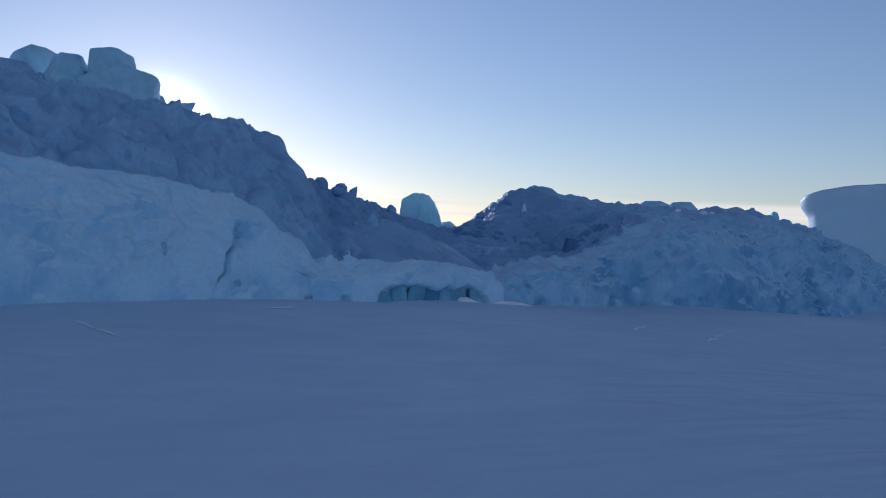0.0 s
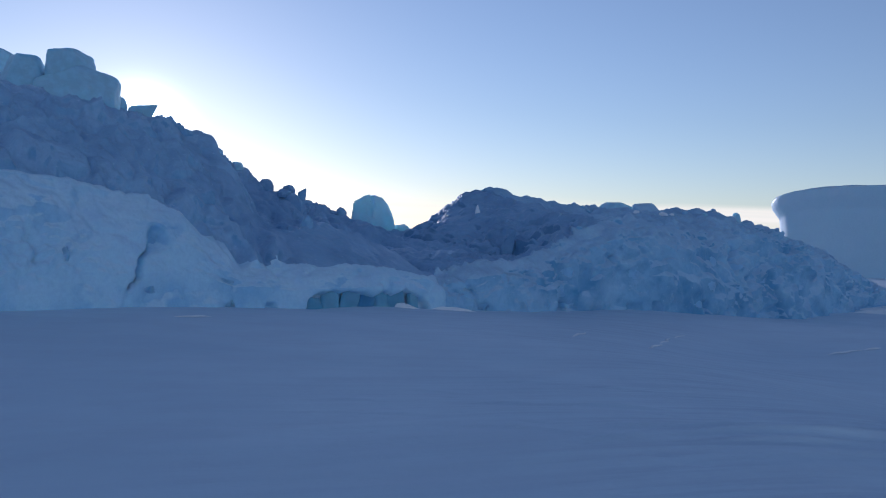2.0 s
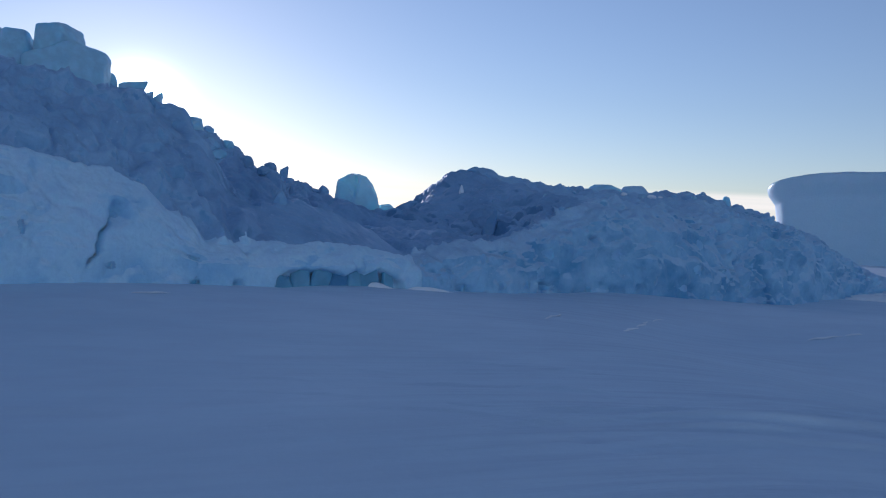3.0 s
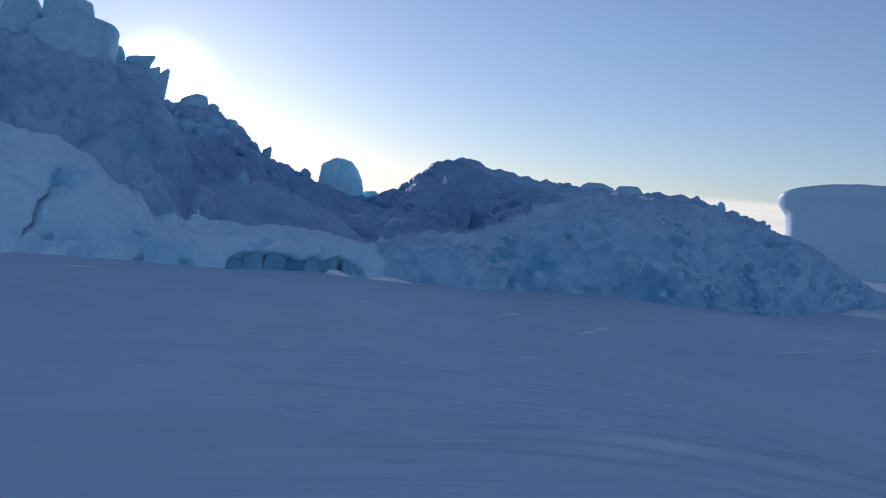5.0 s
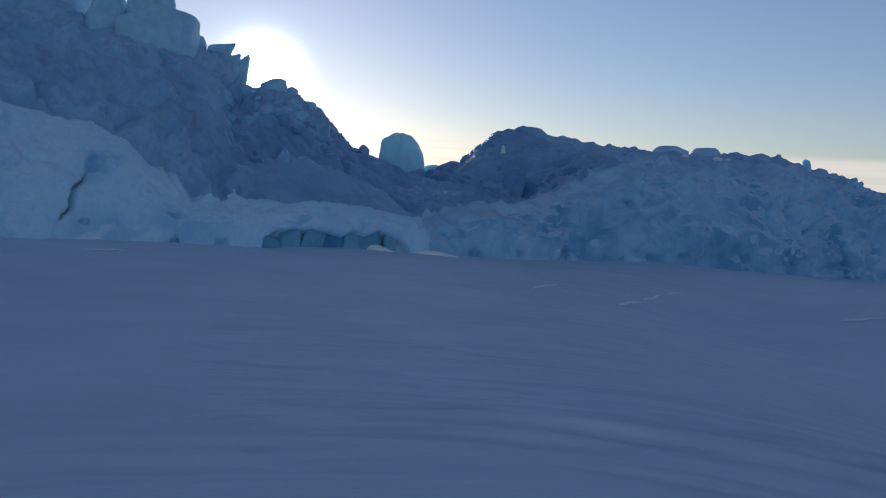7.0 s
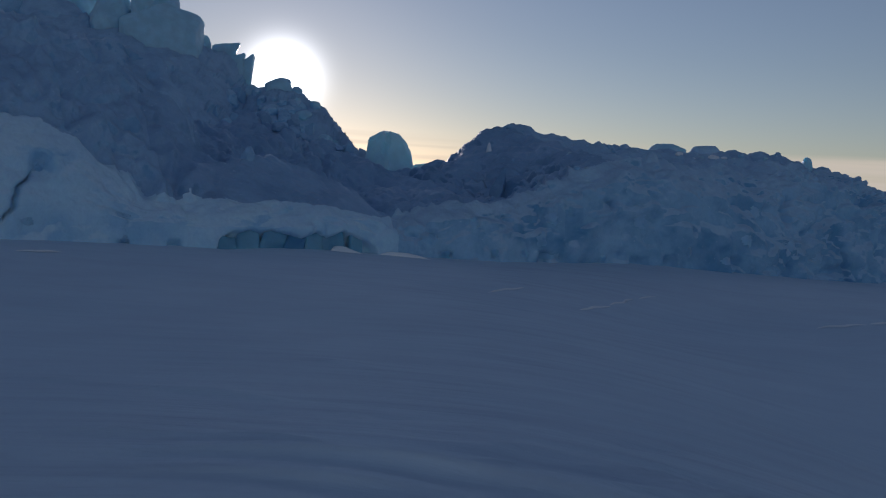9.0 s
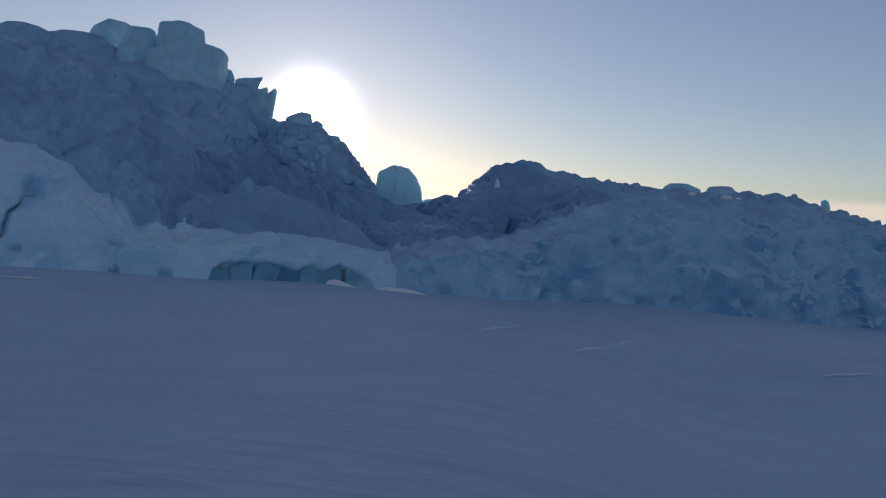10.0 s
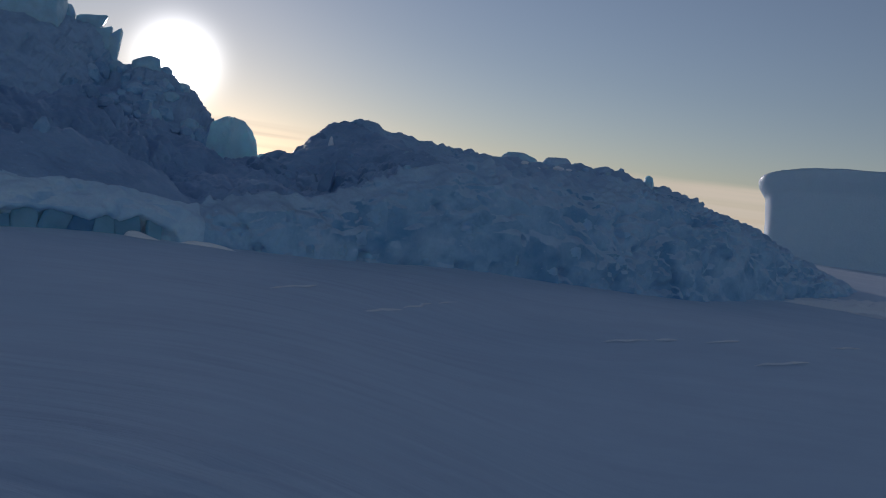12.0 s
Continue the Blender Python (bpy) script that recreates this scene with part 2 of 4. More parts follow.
def berg_material(name, ice_light, ice_deep, snow, dust, deep_amount=1.0, broken=1.0, drawn=1.0, deep=1.0):
    """Old glacier ice on the steep faces, wind crust where the slope lets snow lie, pieces of clearer and cloudier ice."""
    m, t, b = material(name)
    coord = t.nodes.new("ShaderNodeTexCoord")
    # places turned along the front, with pieces drawn out lengthwise where drawn is below 1, or back up the slope where deep is
    laid = t.nodes.new("ShaderNodeMapping")
    laid.vector_type = "TEXTURE"
    laid.inputs["Rotation"].default_value = (0, 0, math.atan2(0.669, 0.743))
    laid.inputs["Scale"].default_value = (1 / drawn, 1 / deep, 1)
    t.links.new(coord.outputs["Object"], laid.inputs["Vector"])
    lay = laid.outputs["Vector"]
    blotch = noise_node(t, 0.55, 5, 0.6, place=lay)
    patch = noise_node(t, 0.75, 4, 0.55, place=lay)
    grain = noise_node(t, 11.0, 6, 0.7)
    shift = t.nodes.new("ShaderNodeVectorMath")
    shift.operation = "ADD"
    wander = t.nodes.new("ShaderNodeTexNoise")
    wander.inputs["Scale"].default_value, wander.inputs["Detail"].default_value = 1.3, 3.0
    t.links.new(lay, wander.inputs["Vector"])
    t.links.new(lay, shift.inputs[0])
    t.links.new(wander.outputs["Color"], shift.inputs[1])
    spots = []
    for size, wide in ((0.8, 0.46), (2.0, 0.40), (5.0, 0.36)):
        cells = t.nodes.new("ShaderNodeTexVoronoi")
        cells.inputs["Scale"].default_value = size
        t.links.new(shift.outputs[0], cells.inputs["Vector"])
        pick = t.nodes.new("ShaderNodeSeparateColor")
        t.links.new(cells.outputs["Color"], pick.inputs[0])
        chosen = ramp(t, pick.outputs[0], [(0.55, (0, 0, 0)), (0.9, (1, 1, 1))])
        blob = ramp(t, cells.outputs["Distance"], [(wide * 0.2, (1, 1, 1)), (wide, (0, 0, 0))])
        spots.append(mix(t, 1.0, chosen, blob, "MULTIPLY"))
    k = deep_amount
    ice = mix(t, ramp(t, patch, [(0.44, (0, 0, 0)), (0.64, (0.7 * k,) * 3)]), ice_light, ice_deep)
    for spot, strength in zip(spots, (0.55, 0.55, 0.28)):
        ice = mix(t, mix(t, 1.0, spot, (strength * k,) * 3, "MULTIPLY"), ice, ice_deep)
    ice = mix(t, ramp(t, blotch, [(0.52, (0, 0, 0)), (0.70, (0.65, 0.65, 0.65))]), ice, snow)
    geometry = t.nodes.new("ShaderNodeNewGeometry")
    split = t.nodes.new("ShaderNodeSeparateXYZ")
    t.links.new(geometry.outputs["Normal"], split.inputs[0])
    lie = t.nodes.new("ShaderNodeMath")
    lie.operation = "ADD"
    t.links.new(split.outputs["Z"], lie.inputs[0])
    t.links.new(blotch, lie.inputs[1])
    crust = mix(t, ramp(t, noise_node(t, 0.8, 5, 0.65), [(0.42, (0, 0, 0)), (0.68, (1, 1, 1))]), snow, dust)
    pale = mix(t, 1.0, spots[1], ramp(t, noise_node(t, 1.4, 3, place=lay), [(0.45, (0, 0, 0)), (0.6, (0.8, 0.8, 0.8))]), "MULTIPLY")
    crust = mix(t, pale, crust, tuple(0.5 * (a + c) for a, c in zip(ice_light, snow)))
    tone = mix(t, ramp(t, lie.outputs[0], [(0.85, (0, 0, 0)), (1.35, (1, 1, 1))]), ice, crust)
    # sparse pale flecks: bits of frost, and glints painted into the colour
    flecks = noise_node(t, 9.0, 3, 0.5, (1, 1, 1.6))
    tone = mix(t, ramp(t, flecks, [(0.70, (0, 0, 0)), (0.75, (0.7, 0.7, 0.7))]), tone, (0.74, 0.87, 0.96))
    tone = mix(t, 0.2, tone, ramp(t, grain, [(0.33, (0.5, 0.60, 0.70)), (0.62, (1.0, 1.0, 1.0))]), "MULTIPLY")
    t.links.new(tone, b.inputs["Base Color"])
    t.links.new(ramp(t, patch, [(0.46, (0.6, 0.6, 0.6)), (0.62, (0.33, 0.33, 0.33))]), b.inputs["Roughness"])
    b.inputs["IOR"].default_value = 1.31
    b.inputs["Subsurface Weight"].default_value = 0.12
    b.inputs["Subsurface Radius"].default_value = (0.25, 0.7, 1.0)
    b.inputs["Subsurface Scale"].default_value = 0.16
    bump(t, b, [
        (noise_node(t, 1.7, 3, 0.5, place=lay), 0.25, 0.4 * broken),
        (facet_height(t, shift.outputs[0], 1.6), 1.0, 0.28 * broken),
        (facet_height(t, shift.outputs[0], 4.0), 1.0, 0.2 * broken),
        (noise_node(t, 4.5, 5, 0.6, (1, 1, 0.8)), 0.07, 0.5),
        (grain, 0.012, 0.4),
    ])
    return m


def clear_ice_material(name, colour, reach):
    """Translucent ice that lets sunlight bleed through its edges."""
    m, t, b = material(name)
    tone = mix(t, ramp(t, noise_node(t, 1.4, 4), [(0.4, (0, 0, 0)), (0.65, (1, 1, 1))]), colour, tuple(min(1, c * 1.12 + 0.02) for c in colour))
    t.links.new(tone, b.inputs["Base Color"])
    b.inputs["Roughness"].default_value, b.inputs["IOR"].default_value = 0.35, 1.31
    b.inputs["Subsurface Weight"].default_value = 1.0
    b.inputs["Subsurface Radius"].default_value = (0.6, 0.9, 1.0)
    b.inputs["Subsurface Scale"].default_value = reach
    coord = t.nodes.new("ShaderNodeTexCoord")
    bump(t, b, [(facet_height(t, coord.outputs["Object"], 1.1), 1.0, 0.25), (noise_node(t, 1.6, 4, 0.55), 0.12, 0.5), (noise_node(t, 7.0, 5), 0.03, 0.5)])
    return m


RIPPLE_TURN = -2.0
SNOW = snow_material()
FACE = berg_material("pale_berg_ice", (0.40, 0.63, 0.81), (0.08, 0.29, 0.52), (0.52, 0.71, 0.86), (0.41, 0.57, 0.73), 0.9, 1.0, 0.7)
BLUE = berg_material("blue_foot_ice", (0.42, 0.65, 0.83), (0.08, 0.29, 0.52), (0.55, 0.72, 0.86), (0.41, 0.56, 0.72), 0.9)
RIMED = berg_material("rimed_berg_ice", (0.60, 0.82, 0.96), (0.20, 0.48, 0.74), (0.68, 0.86, 0.97), (0.58, 0.77, 0.93), 0.7, 0.5)
CRUST = berg_material("crusted_berg_snow", (0.38, 0.58, 0.76), (0.16, 0.35, 0.57), (0.44, 0.62, 0.79), (0.33, 0.48, 0.66), 0.8, 1.0, 1.0, 0.45)
# GULLY: dark ice, with the dimness of recess and slopes put into its colour
GULLY = berg_material("shade_toned_gully_ice", (0.28, 0.43, 0.60), (0.10, 0.24, 0.43), (0.37, 0.53, 0.71), (0.28, 0.42, 0.60), 0.7, 1.0, 0.8, 0.5)
TOPPED = berg_material("crusted_ridge_ice", (0.35, 0.55, 0.73), (0.10, 0.27, 0.48), (0.46, 0.64, 0.80), (0.34, 0.50, 0.68), 0.8, 1.0, 0.7, 0.6)
TAB = berg_material("tabular_snow", (0.58, 0.74, 0.84), (0.52, 0.69, 0.80), (0.62, 0.76, 0.85), (0.58, 0.72, 0.82), 0.4, 0.08)
DEEP = clear_ice_material("deep_teal_ice", (0.20, 0.40, 0.53), 0.12)
TEAL = clear_ice_material("pale_teal_ice", (0.23, 0.44, 0.56), 0.12)
INKY = clear_ice_material("dark_blue_window_ice", (0.11, 0.27, 0.43), 0.1)
LENS = clear_ice_material("embedded_blue_ice", (0.38, 0.60, 0.79), 0.1)
FRESH = fresh_snow_material()
CLEAR = clear_ice_material("turquoise_ice", (0.43, 0.64, 0.75), 0.3)
GLOWING = clear_ice_material("sunlit_turquoise_ice", (0.56, 0.78, 0.84), 0.8)


# ---- mesh helpers ----
def grid_mesh(name, p):
    """A smooth sheet through a rows x columns x 3 array of places."""
    rows, columns = p.shape[:2]
    mesh = bpy.data.meshes.new(name)
    i = np.arange(rows * columns).reshape(rows, columns)
    quads = np.stack([i[:-1, :-1], i[:-1, 1:], i[1:, 1:], i[1:, :-1]], -1).reshape(-1, 4)
    mesh.vertices.add(rows * columns)
    mesh.vertices.foreach_set("co", p.astype(np.float32).ravel())
    mesh.loops.add(quads.size)
    mesh.loops.foreach_set("vertex_index", quads.astype(np.int32).ravel())
    mesh.polygons.add(len(quads))
    mesh.polygons.foreach_set("loop_start", np.arange(0, quads.size, 4, dtype=np.int32))
    mesh.polygons.foreach_set("use_smooth", np.ones(len(quads), bool))
    mesh.update(calc_edges=True)
    mesh.validate()
    return mesh


def normals_of(p):
    n = np.cross(np.gradient(p, axis=1), np.gradient(p, axis=0))
    return n / np.maximum(np.linalg.norm(n, axis=-1, keepdims=True), 1e-9)


def sheet(name, p, mat, parent=None, label=""):
    ob = new(name, grid_mesh(name, p))
    ob.data.materials.append(mat)
    ob.parent = parent
    return tagged(ob, label)


# ---- ground: one sheet of wind-packed snow to the horizon ----
def ground_height(x, y):
    near = 0.45 * np.exp(-(((x - 2.0) / 7) ** 2 + ((y - 6.0) / 5) ** 2)) + 0.30 * np.exp(-(((x + 5) / 7) ** 2 + ((y - 17) / 6) ** 2))
    hollow = -0.42 * np.exp(-(((x - 8.2) / 3.2) ** 2 + ((y - 18.0) / 3.5) ** 2))
    u, v = 0.743 * x + 0.669 * y, -0.669 * x + 0.743 * y
    fall = np.clip((u - 21) / 17, 0, 1)
    dip = -0.8 * fall * fall * (3 - 2 * fall) * np.exp(-(((v - 14) / 12) ** 2)) * np.exp(-np.clip((u - 46) / 14, 0, 9) ** 2)
    bank = 0.1 * np.exp(-(((x + 0.6) / 1.6) ** 2 + ((y - 21.3) / 1.0) ** 2))
    # slope and trough added to keep the low sun off this ground
    tilt = -0.9 * np.clip((9.8 - y) / 4.4, 0, 1) * np.clip((x - 7.6) / 1.6, 0, 1)
    shading_trough = -0.35 * np.exp(-((((x - 9.2) * 0.93 + (y - 10.5) * 0.37) / 1.5) ** 2)) * np.clip((15 - y) / 4, 0, 1)
    return near + hollow + dip + bank + tilt + shading_trough


def spaced(lo, hi, step, far, growth=1.22):
    inner = list(np.arange(lo, hi + step / 2, step))
    a, b, s = lo, hi, step
    left, right = [], []
    while b - hi < far:
        s *= growth
        a, b = a - s, b + s
        left.append(a)
        right.append(b)
    return np.array(left[::-1] + inner + right)


near_y = np.concatenate([np.arange(4, 6.3, 0.06), np.arange(6.3, 10.2, 0.03), np.arange(10.2, 13, 0.06), np.arange(13, 26, 0.1)])
gx, gy = np.meshgrid(spaced(-12, 22, 0.14, 3500), np.concatenate([[-3500, -1200, -400, -150, -60, -25, -10, -4, -1, 1, 2.5, 3.3], near_y, np.arange(26, 48, 0.4), 48 * 1.12 ** np.arange(1, 39)]))
gp = np.stack([gx, gy, np.zeros_like(gx)], -1)
turn = radians(RIPPLE_TURN)
along = np.stack([gx * math.cos(turn) - gy * math.sin(turn), gx * math.sin(turn) + gy * math.cos(turn), np.zeros_like(gx)], -1)
along[..., 1] += 2.0 * (1 - np.exp(-(((gx - 4.9) / 3.6) ** 2)))
fade = np.exp(-(((gx - 5) / 30) ** 2 + ((gy - 12) / 30) ** 2))
crisp = np.clip(0.5 - abs(fractal(along * np.array([0.16, 1.9, 1]), 1.0, 3, 40)), 0, 1)
strong = np.clip(0.4 + 1.3 * smooth_noise(gp, 3.0, 46), 0.0, 1) * (0.15 + 0.85 * np.exp(-(((gx - 4.5) / 5) ** 2)))
near_by = np.exp(-(((gx - 4) / 6) ** 2 + ((gy - 7.5) / 2.6) ** 2))
ripples = (0.025 + 0.10 * near_by) * crisp * strong + 0.05 * fractal(gp, 4.0, 2, 50) + 0.012 * fractal(along * np.array([0.4, 2.4, 1]), 1.0, 2, 52)
# low wind-cut steps: from x, to x, and y at the start, the middle and the end
STEPS = ((2.05, 5.95, 6.95, 8.2, 8.15), (2.05, 5.6, 6.85, 8.0, 8.2), (2.4, 4.6, 7.6, 8.2, 8.45), (1.6, 3.7, 9.05, 9.18, 9.39), (3.6, 4.7, 8.95, 9.0, 8.98), (4.9, 6.6, 8.75, 8.82, 8.5), (3.1, 5.2, 6.85, 7.32, 7.3), (-0.1, 0.75, 8.78, 8.95, 9.02), (1.0, 1.7, 9.88, 9.9, 9.8), (3.5, 6.2, 7.82, 8.2, 7.95), (3.2, 5.4, 7.4, 7.8, 7.8), (5.4, 8.3, 8.3, 8.35, 7.7), (4.6, 8.0, 9.0, 9.5, 9.2), (5.0, 8.6, 8.0, 7.9, 7.2), (-2.2, 0.6, 6.8, 7.1, 7.0), (-1.5, 1.6, 8.0, 8.2, 8.0), (0.4, 2.6, 7.3, 7.6, 7.5), (6.0, 9.5, 9.9, 10.3, 10.0), (1.5, 4.2, 10.8, 11.1, 11.0))
for n, (xa, xb, ya, ym, yb) in enumerate(STEPS):
    f = (gx - xa) / (xb - xa)
    line = ya * (1 - f) * (1 - 2 * f) + ym * 4 * f * (1 - f) + yb * f * (2 * f - 1) + 0.05 * smooth_noise(gp * np.array([1.6, 0.3, 1]), 1.0, 140 + n)
    away = gy - line
    ends = np.clip(f / 0.25, 0, 1) * np.clip((1 - f) / 0.25, 0, 1) * np.clip(0.7 + 0.9 * smooth_noise(gp + n, 0.6, 160 + n), 0.1, 1.3)
    ripples = ripples + (0.05 if n < 12 else 0.03) * ends * np.where(away > 0, np.exp(-np.clip(away, 0, 9) / 0.16), np.exp(-((np.clip(away, -9, 0) / 0.04) ** 2)))
dents = np.zeros_like(gx)
for x, y, wide in ((3.21, 6.85, 0.07), (3.0, 7.0, 0.05), (5.47, 8.43, 0.06), (8.5, 12.0, 0.09), (8.86, 12.23, 0.07), (9.65, 11.65, 0.07), (9.75, 11.5, 0.05), (6.11, 9.33, 0.09), (5.47, 8.7, 0.09), (8.9, 10.2, 0.06), (9.1, 10.1, 0.05), (4.4, 9.3, 0.06), (3.6, 9.0, 0.07), (2.2, 7.9, 0.05), (1.4, 9.5, 0.05)):
    r2 = ((gx - x) / (wide * 2.2)) ** 2 + ((gy - y) / wide) ** 2
    dents += -0.04 * np.exp(-r2) + 0.012 * np.exp(-0.4 * r2)
gp[..., 2] = ground_height(gx, gy) + ripples * fade + dents
ground = sheet("ground", gp, SNOW)
tagged(ground, "wind-packed blue-shaded snow with low ripples over sea ice", "snow", kind="structure")

# ---- the iceberg: lofted along its front ----
FRONT = np.array([0.743, 0.669])      # along the front, away to the far end
INTO = np.array([-0.669, 0.743])      # into the berg


STATIONS = []


def profile(u, *pairs):
    """A cross-section of the berg at u: places into it and heights, from the foot over the crest to the back."""
    STATIONS.append((u, pairs))


# the tall mass
profile(-14, 17.0, -0.6, 17.1, 0.9, 17.5, 2.2, 18.2, 3.4, 22.5, 5.4, 30, 7.4, 45, 9.5, 62, 11.5)
profile(2, 16.6, -0.6, 16.8, 0.9, 17.1, 2.1, 17.8, 3.3, 22, 5.2, 29, 6.6, 45, 9.0, 62, 11.0)
profile(6, 16.3, -0.6, 16.5, 0.9, 16.9, 1.9, 17.5, 3.0, 21.8, 5.2, 28.5, 6.3, 42, 8.2, 60, 10.4)
profile(8.7, 16.2, -0.6, 16.6, 0.9, 17.0, 1.8, 17.6, 2.7, 21.8, 5.12, 28, 6.0, 40, 7.6, 58, 9.6)
profile(9.4, 16.15, -0.6, 16.5, 0.85, 16.9, 1.6, 17.45, 2.35, 21.8, 5.0, 27.8, 5.75, 38, 7.2, 57, 9.2)
profile(10.1, 16.1, -0.6, 16.4, 0.8, 16.7, 1.2, 17.1, 1.6, 21.7, 4.95, 27.7, 5.6, 37, 6.9, 55, 8.6)
profile(10.7, 16.1, -0.6, 16.3, 0.7, 16.5, 0.95, 16.85, 1.2, 21.65, 4.95, 27.6, 5.5, 36.4, 6.6, 54.5, 8.2)
profile(11.1, 16.1, -0.6, 16.3, 0.65, 16.5, 0.9, 16.8, 1.12, 21.6, 5.08, 27.5, 5.5, 36, 6.5, 54, 8.0)
profile(12.1, 16.2, -0.6, 16.2, 0.6, 16.35, 0.85, 16.75, 1.1, 21.4, 4.85, 26, 4.95, 33, 5.0, 50, 4.5)
profile(12.4, 16.2, -0.6, 16.15, 0.6, 16.32, 0.85, 16.72, 1.1, 21.3, 4.1, 25.4, 4.0, 31, 4.0, 46, 3.0)
# the apron and the gully
profile(12.7, 16.2, -0.6, 16.1, 0.6, 16.3, 0.85, 16.7, 1.12, 18.2, 1.98, 20.2, 1.5, 27, 3.3, 40, 1.0)
profile(13.3, 16.2, -0.6, 16.0, 0.65, 16.2, 0.92, 16.6, 1.2, 18.4, 2.14, 20.0, 1.45, 27, 3.3, 34, 1.0)
profile(14.2, 16.2, -0.6, 16.0, 0.65, 16.2, 0.92, 16.6, 1.22, 18.5, 2.2, 20.2, 1.5, 27, 3.3, 34, 1.0)
profile(15.5, 16.2, -0.6, 16.05, 0.6, 16.2, 0.85, 16.6, 1.02, 18.0, 1.75, 19.8, 1.2, 27, 3.55, 33, 1.0)
profile(16.3, 16.1, -0.6, 16.1, 0.45, 16.25, 0.7, 16.6, 0.92, 17.9, 1.45, 19.6, 1.1, 26.8, 3.7, 32, 0.8)
profile(16.6, 16.1, -0.6, 16.3, 0.35, 16.5, 0.65, 17.0, 0.85, 18.6, 1.0, 20.5, 1.15, 26.8, 3.75, 32, 0.8)
profile(18.0, 15.6, -0.6, 15.8, 0.5, 16.0, 0.95, 16.6, 1.35, 18.2, 1.2, 22.5, 1.55, 27.2, 3.75, 32, 0.8)
profile(19.8, 15.1, -0.6, 15.3, 0.6, 15.5, 1.1, 16.1, 1.55, 18.2, 1.4, 22.4, 2.0, 26.8, 2.95, 31, 0.8)
# the hump
profile(20.5, 14.95, -0.6, 15.1, 0.7, 15.3, 1.3, 15.9, 1.8, 18.2, 1.5, 22.3, 1.8, 25.4, 1.75, 30, 0.7)
profile(21.0, 14.8, -0.6, 14.9, 0.8, 15.1, 1.5, 15.7, 2.1, 18.2, 1.6, 22, 2.2, 25.5, 2.0, 30, 0.7)
profile(21.9, 14.8, -0.6, 14.9, 0.9, 15.0, 2.0, 16.0, 2.6, 18.4, 2.1, 22.2, 2.4, 25.0, 2.2, 30, 0.6)
profile(22.7, 14.8, -0.6, 14.9, 1.0, 15.0, 2.3, 16.2, 2.8, 18.5, 2.7, 22.2, 2.85, 24.8, 2.3, 30, 0.6)
profile(23.2, 14.65, -0.6, 14.75, 1.1, 15.0, 2.3, 16.3, 2.85, 18.4, 2.9, 22.6, 3.1, 25.0, 2.6, 30, 0.6)
profile(23.7, 14.55, -0.6, 14.65, 1.1, 14.95, 2.3, 16.4, 2.9, 18.4, 3.0, 23.4, 3.62, 25.3, 2.9, 30, 0.6)
profile(24.2, 14.5, -0.6, 14.6, 1.1, 14.9, 2.3, 16.4, 2.9, 18.4, 3.1, 23.9, 4.02, 25.6, 3.0, 30, 0.6)
profile(24.7, 14.4, -0.6, 14.5, 1.05, 14.95, 2.3, 16.4, 2.87, 18.3, 3.1, 23.2, 4.28, 25.4, 3.0, 30, 0.6)
profile(25.4, 14.35, -0.6, 14.45, 1.0, 15.05, 2.3, 16.45, 2.83, 18.2, 3.1, 22.4, 4.03, 24.8, 3.0, 30, 0.6)
profile(26.0, 14.3, -0.6, 14.4, 1.0, 15.1, 2.3, 16.5, 2.8, 18.0, 3.05, 21.5, 3.82, 24.3, 2.9, 30, 0.5)
profile(29.0, 14.4, -0.6, 14.6, 0.8, 15.2, 1.9, 16.5, 2.7, 18.4, 3.15, 20.5, 3.53, 24, 2.8, 30, 0.4)
# the low ridge
profile(33.0, 14.8, -1.2, 15.1, 0.5, 15.5, 1.9, 16.2, 2.8, 17.7, 3.4, 19.1, 3.65, 23, 3.0, 30, 0.2)
profile(35.5, 14.8, -1.4, 15.1, 0.3, 15.4, 1.8, 16.1, 2.6, 17.0, 3.15, 18, 3.55, 22, 2.8, 30, 0.0)
profile(38.0, 15.2, -1.5, 15.5, 0.2, 15.8, 1.4, 16.2, 2.2, 17.0, 2.7, 18, 3.05, 22, 2.3, 30, -0.2)
profile(40.5, 15.6, -1.6, 15.9, 0.1, 16.1, 1.1, 16.4, 1.8, 17.0, 2.2, 18, 2.5, 22, 2.0, 30, -0.4)
profile(44.0, 16.0, -1.6, 16.2, 0.0, 16.4, 0.7, 16.8, 1.35, 17.4, 1.75, 18.4, 2.0, 22, 1.5, 28, -0.6)
profile(48.0, 16.4, -1.6, 16.6, -0.2, 16.9, 0.3, 17.4, 0.8, 18.2, 1.2, 19, 1.4, 22, 1.0, 28, -0.8)
profile(52.0, 16.8, -1.6, 17.0, -0.6, 17.3, -0.1, 17.9, 0.3, 19, 0.6, 20, 0.75, 22, 0.5, 28, -1.2)
profile(57.0, 18.0, -1.6, 18.1, -1.0, 18.2, -0.8, 18.5, -0.6, 19, -0.4, 20, -0.3, 22, -0.5, 28, -1.4)

SPANS = (20, 26, 30, 62, 58, 62, 24)     # rows between the stations' points
BROW = sum(SPANS[:3])


